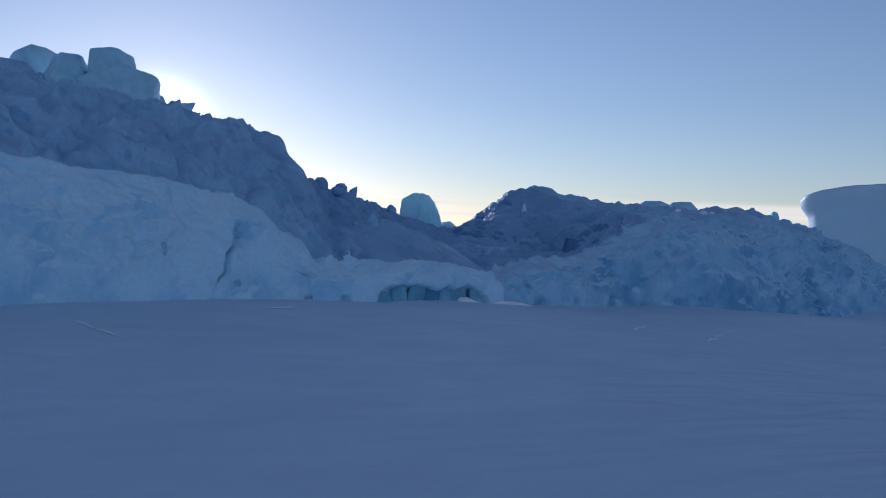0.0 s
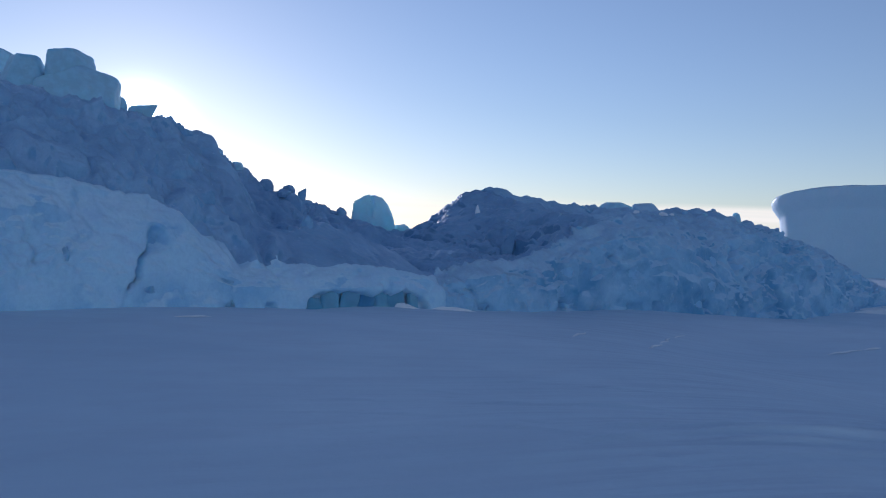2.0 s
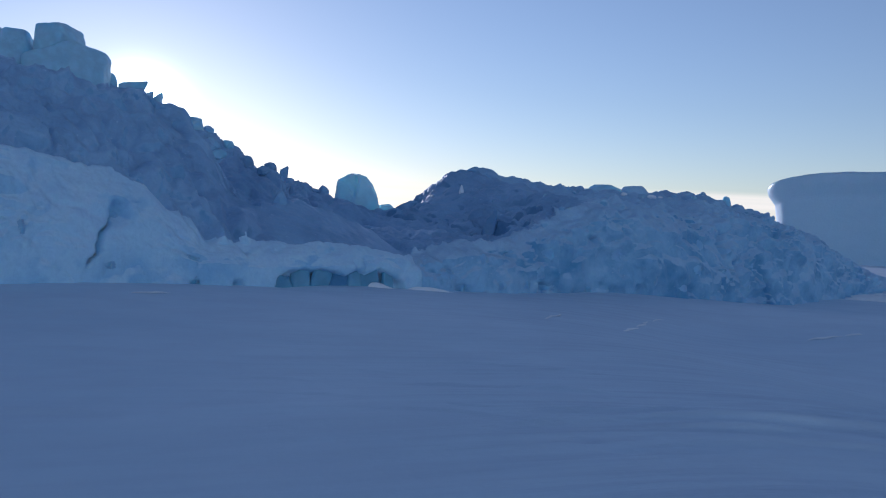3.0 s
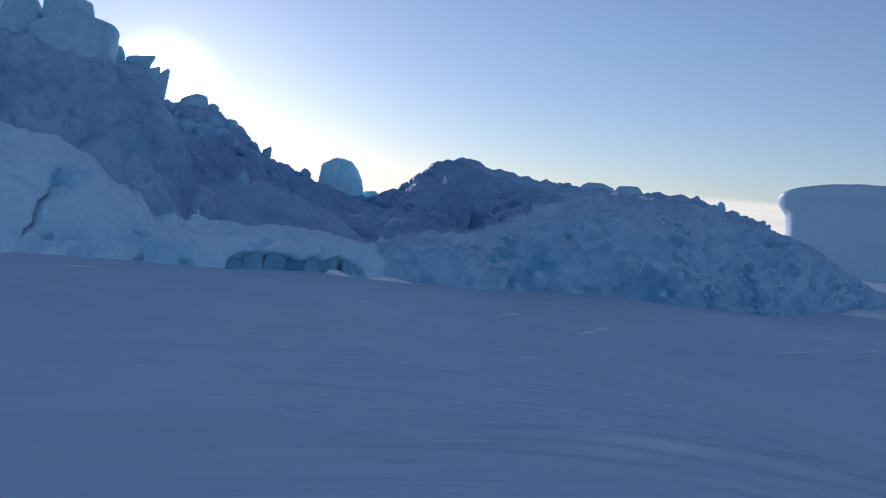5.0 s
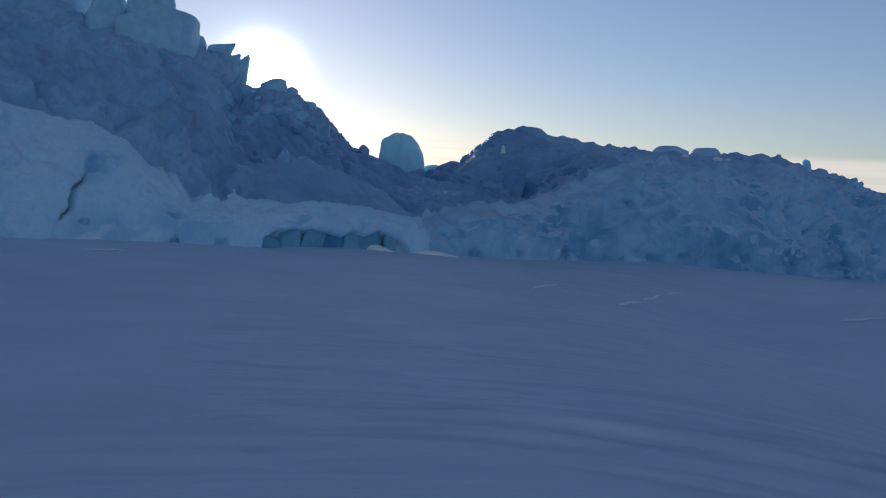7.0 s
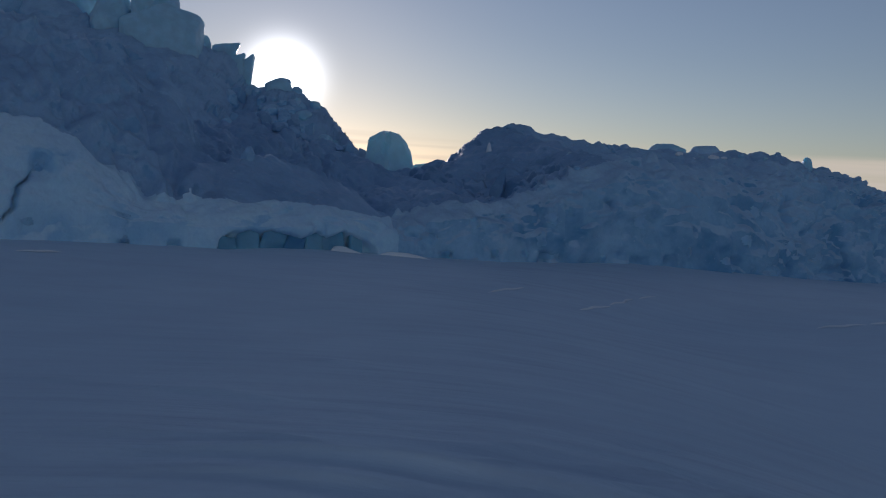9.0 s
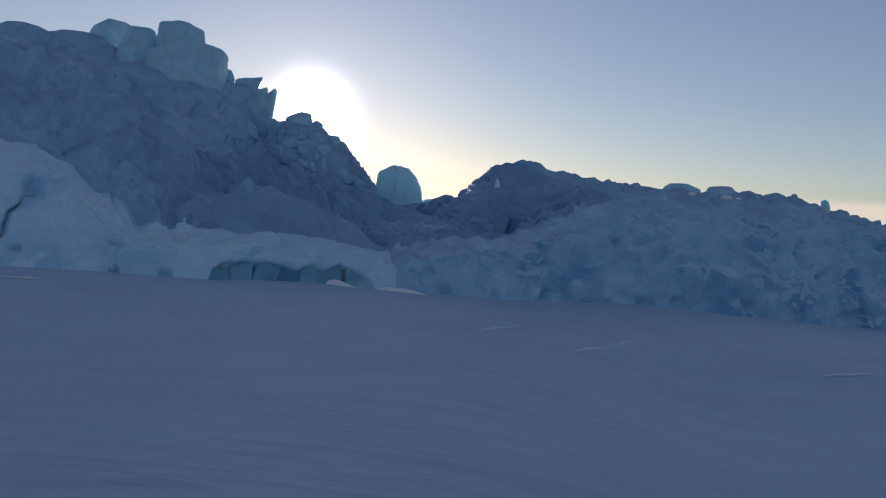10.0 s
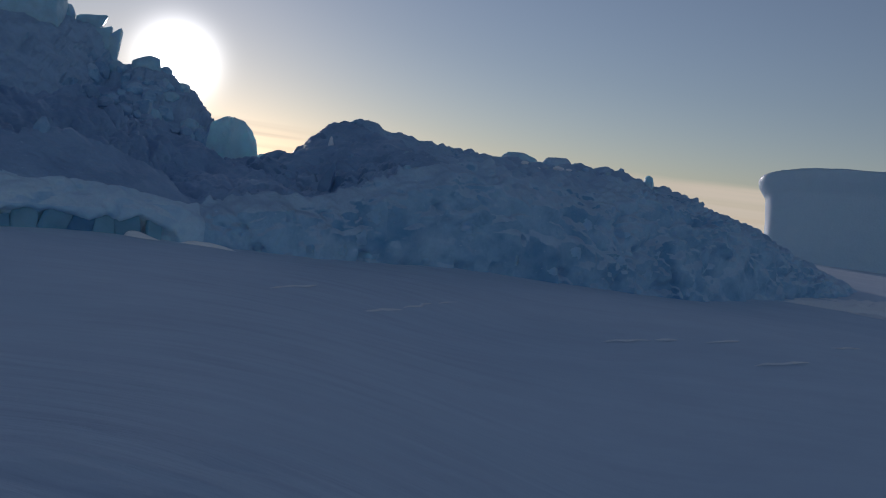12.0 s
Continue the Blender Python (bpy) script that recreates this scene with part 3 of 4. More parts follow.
def loft(us):
    """Rows of places over the front of the berg, from its foot over the crest to its back, a column for each u."""
    at = np.array([s[0] for s in STATIONS], float)
    table = np.array([s[1] for s in STATIONS], float).reshape(len(at), -1, 2)
    control = np.stack([np.stack([np.interp(us, at, table[:, k, c]) for c in (0, 1)], -1) for k in range(table.shape[1])])
    rows = []
    for k, n in enumerate(SPANS):
        for f in np.arange(n) / n:
            rows.append((1 - f) * control[k] + f * control[k + 1])
    rows.append(control[-1])
    vz = np.array(rows)
    for _ in range(3):
        vz[1:-1] = 0.25 * vz[:-2] + 0.5 * vz[1:-1] + 0.25 * vz[2:]
    for _ in range(24):
        vz[:, 1:-1] = 0.25 * vz[:, :-2] + 0.5 * vz[:, 1:-1] + 0.25 * vz[:, 2:]
    # the recess between the tall mass and the apron
    vz[..., 1] -= 0.75 * np.exp(-(((us - 12.15) / 0.8) ** 2)) * np.exp(-(((vz[..., 0] - 19.4) / 1.2) ** 2))
    place = us[None, :, None] * FRONT + vz[..., :1] * INTO
    return np.concatenate([place, vz[..., 1:]], -1)


# roof height of the hollows along the foot
HOLLOW = np.array([(12.0, 0.0), (12.15, 0.41), (12.4, 0.57), (12.7, 0.63), (13.0, 0.59), (13.25, 0.64), (13.5, 0.57), (13.7, 0.53), (13.93, 0.47), (14.1, 0.53), (14.3, 0.59), (14.55, 0.49), (14.75, 0.57), (14.95, 0.65), (15.2, 0.52), (15.5, 0.4), (15.8, 0.3), (15.95, 0.0)])


def carve(p, us):
    """Hollows under the foot, a slanting crack and a few deep pits, all pressed into the face."""
    depth = np.zeros(p.shape[:2])
    u, z = np.broadcast_to(us[None, :], depth.shape), p[..., 2]
    roof = np.interp(u, HOLLOW[:, 0], HOLLOW[:, 1], 0, 0) + 0.03 * smooth_noise(p * np.array([1, 1, 0]), 0.2, 64)
    depth += 0.24 * np.clip((roof - z) / 0.1, 0, 1) * (roof > 0.08)
    for middle, half, high, deep in ((11.2, 0.15, 0.36, 0.22), (10.2, 0.12, 0.33, 0.2), (23.2, 0.25, 0.2, 0.25), (24.3, 0.2, 0.25, 0.25), (20.2, 0.14, 0.3, 0.25), (26.8, 0.3, 0.25, 0.25), (33.4, 0.2, 0.3, 0.3)):
        inside = np.clip(1.25 - abs((u - middle) / half) ** 3, 0, 1) * np.clip((high - z) / 0.12, 0, 1)
        depth += deep * inside
    crack = 8.05 + 0.5 * (z - 0.6) + 0.05 * np.sin(z * 9) + 0.02 * np.sin(z * 23)
    depth += 0.4 * np.exp(-(((u - crack) / 0.045) ** 2)) * np.clip((z - 0.55) / 0.2, 0, 1) * np.clip((1.65 - z) / 0.2, 0, 1)
    for middle, high, wide in ((8.75, 1.72, 0.2), (25.1, 0.95, 0.1), (22.3, 1.5, 0.1), (30.4, 1.45, 0.22), (31.2, 0.75, 0.2), (19.35, 1.0, 0.08)):
        depth += 0.3 * np.exp(-(((u - middle) / wide) ** 2 + ((z - high) / (wide * 1.2)) ** 2) ** 2)
    p = p.copy()
    p[..., :2] += depth[..., None] * INTO
    return p


def roughen(p):
    """Scoops on the tall mass, lumps along the foot, ledges in the gully, crumbled crests; the apron stays smooth."""
    n = normals_of(p)
    row = np.arange(len(p))[:, None]
    across = p[..., 0] * FRONT[0] + p[..., 1] * FRONT[1]
    skirt = np.clip((BROW + 3 - row) / 6.0, 0, 1)
    massif = np.clip((12.5 - across) / 0.8, 0, 1)
    apron = np.clip((across - 11.9) / 0.8, 0, 1) * np.clip((16.6 - across) / 0.5, 0, 1) * np.clip((BROW + 75 - row) / 20, 0, 1)
    gully = np.clip((across - 16.5) / 0.5, 0, 1) * np.clip((24.5 - across) / 2.5, 0, 1)
    along = across - 0.35 * np.clip(across - 21, 0, None)
    inward = p[..., 1] * INTO[1] + p[..., 0] * INTO[0]
    inward = inward - 0.55 * np.clip(inward - 17, 0, None)
    p, true_place = np.stack([along, inward, p[..., 2]], -1), p
    warped = p + 0.3 * np.stack([fractal(p, 1.1, 2, s) for s in (5, 6, 7)], -1)
    large, medium, small = cobbles(warped, 1.35, 11), cobbles(warped, 0.55, 23), cobbles(warped, 0.24, 27)
    tiny = cobbles(warped, 0.12, 29)
    swell = fractal(p, 2.6, 3, 31)
    fine = fractal(p, 0.3, 3, 37)
    clumped = np.clip(0.35 + 1.2 * smooth_noise(p, 1.6, 41), 0, 1)
    face = (0.40 - 0.22 * massif) * large + (0.50 - 0.24 * massif) * medium * (0.5 + 0.5 * clumped) + (0.30 - 0.13 * massif) * small * (0.1 + 0.9 * clumped) + (0.09 - 0.04 * massif) * tiny * clumped + 0.10 * swell + 0.02 * fine
    face = face * (1 - 0.55 * np.clip((row - BROW + 30) / 24, 0, 1) * np.clip((across - 16.5) / 0.6, 0, 1) * np.clip((24.5 - across) / 1.5, 0, 1))
    low_foot = np.clip((across - 10.3) / 0.8, 0, 1) * np.clip((17 - across) / 0.6, 0, 1)
    face = face * (1 - 0.5 * low_foot)
    # a crumbled, pitted patch on the tall face
    crumbly = np.exp(-(((across - 5.8) / 1.5) ** 2) - ((p[..., 2] - 1.5 - 0.12 * (6 - across)) / 0.55) ** 2)
    face = face + crumbly * (0.28 * cobbles(warped, 0.17, 43) - 0.25 * np.clip(smooth_noise(p, 0.2, 44) - 0.35, 0, 1))
    pits = -0.10 * np.clip(smooth_noise(p, 0.4, 61) - 0.35, 0, 1) - 0.14 * np.clip(smooth_noise(p, 0.9, 62) - 0.4, 0, 1)
    scoops = 0.24 * large + 0.42 * medium - 0.24 * small + 0.06 * tiny + 0.22 * fractal(p, 3.4, 2, 35)
    hump = np.clip((across - 20.2) / 0.8, 0, 1) * np.clip((BROW + 130 - row) / 20, 0, 1) * np.clip((row - BROW - 25) / 30, 0, 1)
    crumbled = 0.26 * large + (0.19 + 0.18 * hump + 0.25 * np.clip((row - BROW - 80) / 30, 0, 1) * np.clip((21.5 - across) / 1.5, 0, 1)) * medium + (0.19 + 0.14 * clumped) * small + (0.05 + 0.09 * clumped) * tiny + 0.13 * swell
    step = p[..., 2] * 3.2 + 0.9 * smooth_noise(p, 1.1, 66) + 0.35 * smooth_noise(p, 0.4, 67)
    crumbled = crumbled + gully * np.clip((BROW + 95 - row) / 30, 0, 1) * (0.12 + 0.26 * clumped) * ((step - np.floor(step)) ** 2 - 0.33)
    slope = massif * scoops + (1 - massif) * crumbled + 0.012 * fine
    slope = slope * (1 - 0.8 * apron) * (1 - 0.25 * np.exp(-(((across - 12.2) / 0.6) ** 2)))
    groove = -0.16 * np.exp(-(((row - BROW - 4) / 3.5) ** 2)) * np.clip((11 - across) / 1.0, 0, 1)
    return true_place + n * (skirt * (face + pits) + (1 - skirt) * slope + groove)[..., None]


us = np.concatenate([np.arange(-14, 2, 0.15), np.arange(2, 36, 0.045), np.arange(36, 57.01, 0.07)])
front = carve(roughen(loft(us)), us)
iceberg = tagged(new("iceberg"), "weathered blue-white iceberg frozen into sea ice, in shade", "iceberg")
cut = [int(np.argmin(abs(us - c))) for c in (-14, 11.2, 16.45, 20.7, 24.7, 57)]
SECTIONS = (
    (RIMED, CRUST, "pale steep ice face with a slanting crack", "blue-grey crusted slope of the tall ice mass"),
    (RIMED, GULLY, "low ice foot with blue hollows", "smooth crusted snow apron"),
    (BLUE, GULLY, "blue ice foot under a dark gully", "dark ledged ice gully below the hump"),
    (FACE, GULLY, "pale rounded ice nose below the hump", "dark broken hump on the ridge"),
    (FACE, TOPPED, "lumpy pale ice face with blue patches", "crusted top of the low ridge"),
)
wander = 4 + 22 * np.clip((us - 21) / 3, 0, 1)
ragged = np.arange(len(front))[:, None] + wander * (fractal(front, 0.9, 3, 85) + 0.8 * smooth_noise(front, 3.0, 86) * (us > 21)) < BROW + 44 * np.clip((us - 23.0) / 1.2, 0, 1)
faces = {}
for a, b, (lower, upper, low_label, high_label) in zip(cut[:-1], cut[1:], SECTIONS):
    for name, top, end, label in (("ice_face", 0, BROW, low_label), ("upper_slope", BROW, len(front) - 1, high_label)):
        ob = sheet(name, front[top : end + 1, a : b + 1], lower, iceberg, label)
        ob.data.materials.append(upper)
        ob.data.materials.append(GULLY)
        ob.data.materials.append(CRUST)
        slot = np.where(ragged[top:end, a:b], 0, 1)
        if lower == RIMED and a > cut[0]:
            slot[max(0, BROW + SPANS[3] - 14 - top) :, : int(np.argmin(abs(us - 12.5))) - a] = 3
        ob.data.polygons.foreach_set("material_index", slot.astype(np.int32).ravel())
        faces[name, a] = ob


def on_face(u, z):
    """Places on the front face at lengths u along it and heights z."""
    out = np.zeros(u.shape + (3,))
    for k in np.ndindex(u.shape):
        column = front[: BROW + 1, int(np.argmin(abs(us - u[k])))]
        rise = np.maximum.accumulate(column[:, 2])
        out[k] = [np.interp(z[k], rise, column[:, c]) for c in (0, 1)] + [z[k]]
    return out


def ice_lens(u, z, wide, high, seed):
    """A smooth lens of clearer blue ice set in the face."""
    turn_round, away = np.meshgrid(np.linspace(0, 2 * math.pi, 25), np.linspace(0.02, 1, 8))
    edge = 1 + 0.45 * smooth_noise(np.stack([1.8 * np.cos(turn_round), 1.8 * np.sin(turn_round), np.full_like(away, seed * 3.7)], -1), 1.0, 95)
    spot = on_face(u + away * edge * wide / 2 * np.cos(turn_round), z + away * edge * high / 2 * np.sin(turn_round))
    middle = spot[:2].mean((0, 1))
    spot[..., :2] = spot[..., :2] * (0.6 + 0.4 * away[..., None]) + (middle[:2] + (spot[..., :2] - middle[:2]) @ np.outer(FRONT, FRONT)) * (0.4 - 0.4 * away[..., None])
    spot[..., :2] -= (0.028 * (1 - away**2) - 0.012)[..., None] * INTO
    home = max(c for c in cut[:-1] if us[c] <= u)
    sheet("ice_lens", spot, LENS, faces["ice_face", home], "smooth clear blue ice patch")


MASSIF_LENSES = ((8.67, 1.67, 0.42, 0.36), (10.2, 0.78, 0.35, 0.22), (10.25, 0.3, 0.26, 0.36), (8.5, 0.62, 0.28, 0.22), (6.8, 1.33, 0.16, 0.36))
GULLY_LENSES = ((20.15, 0.54, 0.55, 0.42), (19.67, 0.22, 0.32, 0.34), (20.45, 0.12, 0.45, 0.24), (17.74, 0.14, 0.32, 0.34), (17.32, 0.42, 0.5, 0.36), (20.53, 1.15, 0.5, 0.38), (18.45, 0.85, 0.36, 0.46), (18.9, 0.16, 0.3, 0.3))
RIDGE_LENSES = ((30.7, 1.35, 0.8, 0.34), (30.1, 0.5, 0.9, 0.6), (31.8, 0.15, 0.7, 0.5), (24.9, 0.35, 0.2, 0.36), (22.0, 0.1, 0.4, 0.3), (26.4, 0.1, 0.5, 0.3), (23.4, 1.15, 0.7, 0.9), (28.5, 1.5, 0.6, 0.45), (33.7, 1.4, 0.5, 0.6), (35.9, 0.4, 0.6, 0.5), (27.4, 0.7, 0.6, 0.4), (32.6, 0.8, 0.5, 0.4))
for n, lens in enumerate(MASSIF_LENSES + GULLY_LENSES + RIDGE_LENSES):
    ice_lens(*lens, n)

# the high back ridge
CREST = np.array([(-70, 55, 13.5), (-45, 62, 13.5), (-36, 65, 13.6), (-29, 67, 13.0), (-26, 69, 12.0), (-24.8, 70, 11.4), (-23.6, 70.5, 10.3), (-22.6, 70.5, 9.2), (-21.8, 70.5, 9.0), (-20.5, 70, 9.0), (-19.9, 70, 9.1), (-18.6, 70, 8.7), (-17.8, 70, 8.35), (-15.4, 69, 7.35), (-14, 67.5, 6.0), (-12.8, 66, 4.9), (-11, 63, 4.1), (-8, 59, 3.2), (-4, 56, 1.0), (-1, 54, -0.5)])
steps = np.linspace(0, len(CREST) - 1, 520)
crest = np.stack([np.interp(steps, np.arange(len(CREST)), CREST[:, c]) for c in range(3)], -1)
rows = []
for f in np.linspace(-1, 1, 150):
    out = crest.copy()
    reach = 26.0 * abs(f)
    out[:, :2] += np.array([0.25, -1.0]) * reach * (1 if f < 0 else -1)
    out[:, 2] -= 0.55 * reach
    rows.append(out)
back = np.array(rows[::-1])[::-1]
bn = normals_of(back)
back = back + bn * (0.3 * facets(back, 3.2, 71) + 0.17 * facets(back, 1.4, 73) + 0.05 * facets(back, 0.6, 77) + 0.2 * fractal(back, 6, 3, 75))[..., None]
sheet("back_ridge", back, CRUST, iceberg, "high broken ice slope behind the front face")


# ---- loose and standing blocks of ice ----
def rough_block(name, size, mat, seed, taper=0.88, detail=4, amount=0.12, fine=0.5, square=0.32, worn=0.1, cuts=26):
    """A broken, worn block that stands on its origin."""
    bm = bmesh.new()
    bmesh.ops.create_icosphere(bm, subdivisions=detail, radius=1.0)
    way = np.array([v.co for v in bm.verts])
    way /= np.linalg.norm(way, axis=1, keepdims=True)
    chance = np.random.RandomState(int(seed))
    sides = chance.normal(size=(cuts, 3))
    sides = np.concatenate([sides / np.linalg.norm(sides, axis=1, keepdims=True), np.eye(3), -np.eye(3)])
    far = np.concatenate([1 + amount * chance.uniform(-1.3, 0.9, cuts), np.full(6, 1.2 - 0.42 * square)])
    reach = far / np.maximum(way @ sides.T, 0.04)
    p = way * (worn - (1 - worn) * np.log(np.exp(-45 * reach).sum(1)) / 45)[:, None]
    p /= abs(p).max(0)
    q = p + seed * 7.13
    p = p * (1 + amount * fine * (0.5 * cobbles(q, 0.4, 4) + 0.45 * fractal(q, 0.5, 3, 6)))[:, None]
    narrow = 1 - (1 - taper) * (p[:, 2:] + 1) / 2
    p[:, :2] *= narrow
    p[:, 2] += 0.8
    for v, c in zip(bm.verts, p):
        v.co = (c[0] * size[0] / 2, c[1] * size[1] / 2, c[2] * size[2] / 1.8)
    mesh = bpy.data.meshes.new(name)
    bm.to_mesh(mesh)
    bm.free()
    mesh.polygons.foreach_set("use_smooth", np.full(len(mesh.polygons), worn > 0.02))
    mesh.materials.append(mat)
    return new(name, mesh)


def block(name, place, size, turn_z, mat, seed, label, group="", **more):
    ob = rough_block(name, size, mat, seed, **more)
    ob.matrix_world = pose(*place, 0, 0, turn_z)
    return tagged(ob, label, "ice block", group)


def pillar(place, size, turn_z, seed):
    """A leaning many-sided stump of ice with a slanting, notched top."""
    chance = random.Random(seed)
    bm = bmesh.new()
    for level, wide in ((0.0, 1.0), (0.3, 1.04), (0.62, 1.0), (0.86, 0.86), (0.97, 0.52)):
        for k in range(8):
            way = (k + chance.uniform(-0.3, 0.3)) * math.pi / 4
            r = wide * chance.uniform(0.88, 1.06) / 2
            x = r * math.cos(way)
            bm.verts.new((x - 0.03 * level, r * math.sin(way), level - 0.16 * max(0.0, x) * level + chance.uniform(-0.03, 0.03)))
    hull = bmesh.ops.convex_hull(bm, input=list(bm.verts))
    bmesh.ops.delete(bm, geom=[v for v in hull["geom_interior"] if isinstance(v, bmesh.types.BMVert)], context="VERTS")
    bmesh.ops.bevel(bm, geom=list(bm.edges), offset=0.02, segments=2, affect="EDGES")
    bmesh.ops.subdivide_edges(bm, edges=list(bm.edges), cuts=2, use_grid_fill=True)
    for v in bm.verts:
        notch = 0.05 * math.exp(-(((v.co.x + 0.18 - 0.3 * (v.co.z - 0.7)) / 0.025) ** 2)) * (v.co.z > 0.45)
        v.co += v.normal * (0.02 * noise.noise(v.co * 6) - notch)
        v.co = Vector(a * b for a, b in zip(v.co, size))
    mesh = bpy.data.meshes.new("ice_pillar")
    bm.to_mesh(mesh)
    bm.free()
    mesh.materials.append(GLOWING)
    ob = new("ice_pillar", mesh)
    ob.matrix_world = pose(*place, 0, 0, turn_z)
    tagged(ob, "faceted turquoise pillar of translucent ice standing on a saddle", "ice block")


pillar((-1.62, 34.7, 0.8), (1.95, 1.5, 2.9), 20, 26)
block("ice_block", (-0.45, 35.4, 1.7), (1.2, 0.8, 0.85), 50, GLOWING, 12, "small turquoise ice block beside the ice pillar")
for n, (ua, ub, high, slant) in enumerate(((12.05, 12.5, 0.42, 0.0), (12.45, 13.0, 0.55, 0.1), (12.95, 13.62, 0.58, 0.35), (13.5, 14.05, 0.50, 0.35), (14.02, 14.5, 0.55, 0.1), (14.42, 15.05, 0.60, -0.1), (15.12, 15.5, 0.52, 0.0))):
    side, up = np.meshgrid(np.linspace(-1, 1, 30), np.linspace(-1, 1, 30))
    round_side = side * np.sqrt(1 - 0.18 * up**2)
    z = -0.3 + (high + 0.34) * (0.5 + 0.5 * up * np.sqrt(1 - 0.18 * side**2)) + 0.06 * smooth_noise(np.stack([side + n * 3.1, up, 0 * up], -1), 0.5, 84) * (up > 0) * up
    along_u = (ua + ub) / 2 + round_side * (ub - ua) / 2 * (1.03 - 0.05 * (n % 2)) + slant * (z - 0.2)
    inner = 16.06 + 0.07 * side**8 + 0.05 * np.clip(up, 0, 1) ** 4 + (0.10 * slant + 0.03 * (-1) ** n) * side + 0.10 * z
    pane = np.stack([along_u * FRONT[0] + inner * INTO[0], along_u * FRONT[1] + inner * INTO[1], z], -1)
    pane[..., :2] += (0.06 * cobbles(pane, 0.35, 81) + 0.03 * fractal(pane, 0.4, 2, 83))[..., None] * INTO
    sheet("ice_window", pane, (DEEP, TEAL, DEEP, INKY, TEAL, DEEP, TEAL)[n], iceberg, "smooth dark teal ice showing in the foot")
def slab(name, place, size, turn_z, lean, mat, seed, label, group=""):
    """A broken plank of ice on its origin: a flat-sided block with a slanting, overhanging top and chipped edges."""
    chance = random.Random(seed)
    bm = bmesh.new()
    bmesh.ops.create_cube(bm, size=1.0)
    for v in bm.verts:
        high = v.co.z > 0
        v.co.x = v.co.x * (1.0 if high else 0.8) + (lean if high else 0.0) + chance.uniform(-0.08, 0.08)
        v.co.y += chance.uniform(-0.12, 0.12)
        v.co.z += 0.5 + (0.22 * (v.co.x > 0) + chance.uniform(-0.06, 0.06) if high else 0.0)
    bmesh.ops.bevel(bm, geom=list(bm.edges), offset=0.06, segments=2, affect="EDGES")
    bmesh.ops.subdivide_edges(bm, edges=list(bm.edges), cuts=2, use_grid_fill=True)
    for v in bm.verts:
        v.co += v.normal * 0.03 * noise.noise(v.co * 4 + Vector((seed, 0, 0)))
        v.co = Vector(a * b for a, b in zip(v.co, size))
    mesh = bpy.data.meshes.new(name)
    bm.to_mesh(mesh)
    bm.free()
    mesh.materials.append(mat)
    ob = new(name, mesh)
    ob.matrix_world = pose(*place, 0, 0, turn_z)
    return tagged(ob, label, "ice block", group)


CAPS = "ice blocks on the high ridge"
HIGH = "large rounded pale turquoise ice block on the high ridge"
block("ice_boulder", (-28.9, 66, 9.4), (7.4, 5.0, 5.3), 10, CLEAR, 2, "broad pale ice block carrying a dome, on the high ridge", CAPS, detail=5, amount=0.15, fine=0.4, worn=0.06)
block("ice_boulder", (-29.6, 67, 12.95), (4.6, 4.0, 3.6), 60, CLEAR, 5, HIGH, CAPS, taper=0.85, detail=5, amount=0.15, fine=0.4, worn=0.06)
block("ice_boulder", (-32.5, 66, 10.7), (4.6, 3.6, 4.7), 40, CLEAR, 3, HIGH, CAPS, detail=5, amount=0.15, fine=0.4, worn=0.06)
block("ice_boulder", (-37.0, 69, 12.8), (4.4, 3.6, 3.8), 70, CLEAR, 44, HIGH, CAPS, amount=0.08, square=0.5, worn=0.2)
block("ice_boulder", (-37.6, 65, 11.2), (6.4, 3.6, 3.5), 15, CRUST, 6, "broken grey-blue ice wall along the high ridge", CAPS, taper=0.9)
block("ice_boulder", (-42.0, 64, 11.6), (6.0, 3.6, 3.5), 0, CRUST, 7, "broken grey-blue ice wall along the high ridge", CAPS, taper=0.9)
block("ice_boulder", (-47.0, 63, 10.4), (6.5, 3.6, 3.3), 25, CRUST, 8, "broken grey-blue ice wall along the high ridge", CAPS, taper=0.9)
block("ice_boulder", (-26.4, 69.5, 11.7), (1.1, 1.0, 1.2), 0, CLEAR, 9, "small frosted ice ball on the high ridge", CAPS)
slab("ice_slab", (-25.3, 70.3, 10.6), (2.2, 1.4, 1.55), 20, 0.22, CLEAR, 10, "tilted pale ice slab with a pointed overhanging top, on the high ridge", CAPS)
slab("ice_slab", (-23.9, 70.4, 9.7), (1.5, 1.3, 1.6), 20, 0.05, CLEAR, 13, "upright flat-topped ice slab on the high ridge", CAPS)
slab("ice_slab", (-22.9, 70.5, 9.0), (0.9, 0.8, 2.15), 20, 0.12, CLEAR, 14, "thin pronged ice slab on the high ridge", CAPS)
block("ice_boulder", (-19.7, 69.6, 7.6), (2.4, 2.2, 2.1), 30, CLEAR, 14, "rounded pale ice block on the broken slope", CAPS, amount=0.08)
block("ice_slab", (9.0, 38, 2.9), (1.7, 1.6, 1.05), 20, CLEAR, 15, "flat turquoise ice slab behind the low ridge", amount=0.08)
block("ice_slab", (10.85, 40, 3.0), (1.8, 1.8, 1.12), 10, FACE, 16, "rounded pale ice slab behind the low ridge", amount=0.08)
block("ice_block", (14.08, 36.6, 3.1), (0.6, 0.5, 0.6), 10, CLEAR, 17, "small pointed ice lump on the ridge crest", taper=0.4)
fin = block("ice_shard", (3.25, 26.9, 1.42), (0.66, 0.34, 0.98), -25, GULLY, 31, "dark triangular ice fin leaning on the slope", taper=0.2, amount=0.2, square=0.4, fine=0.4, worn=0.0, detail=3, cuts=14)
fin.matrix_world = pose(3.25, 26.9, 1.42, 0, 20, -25)
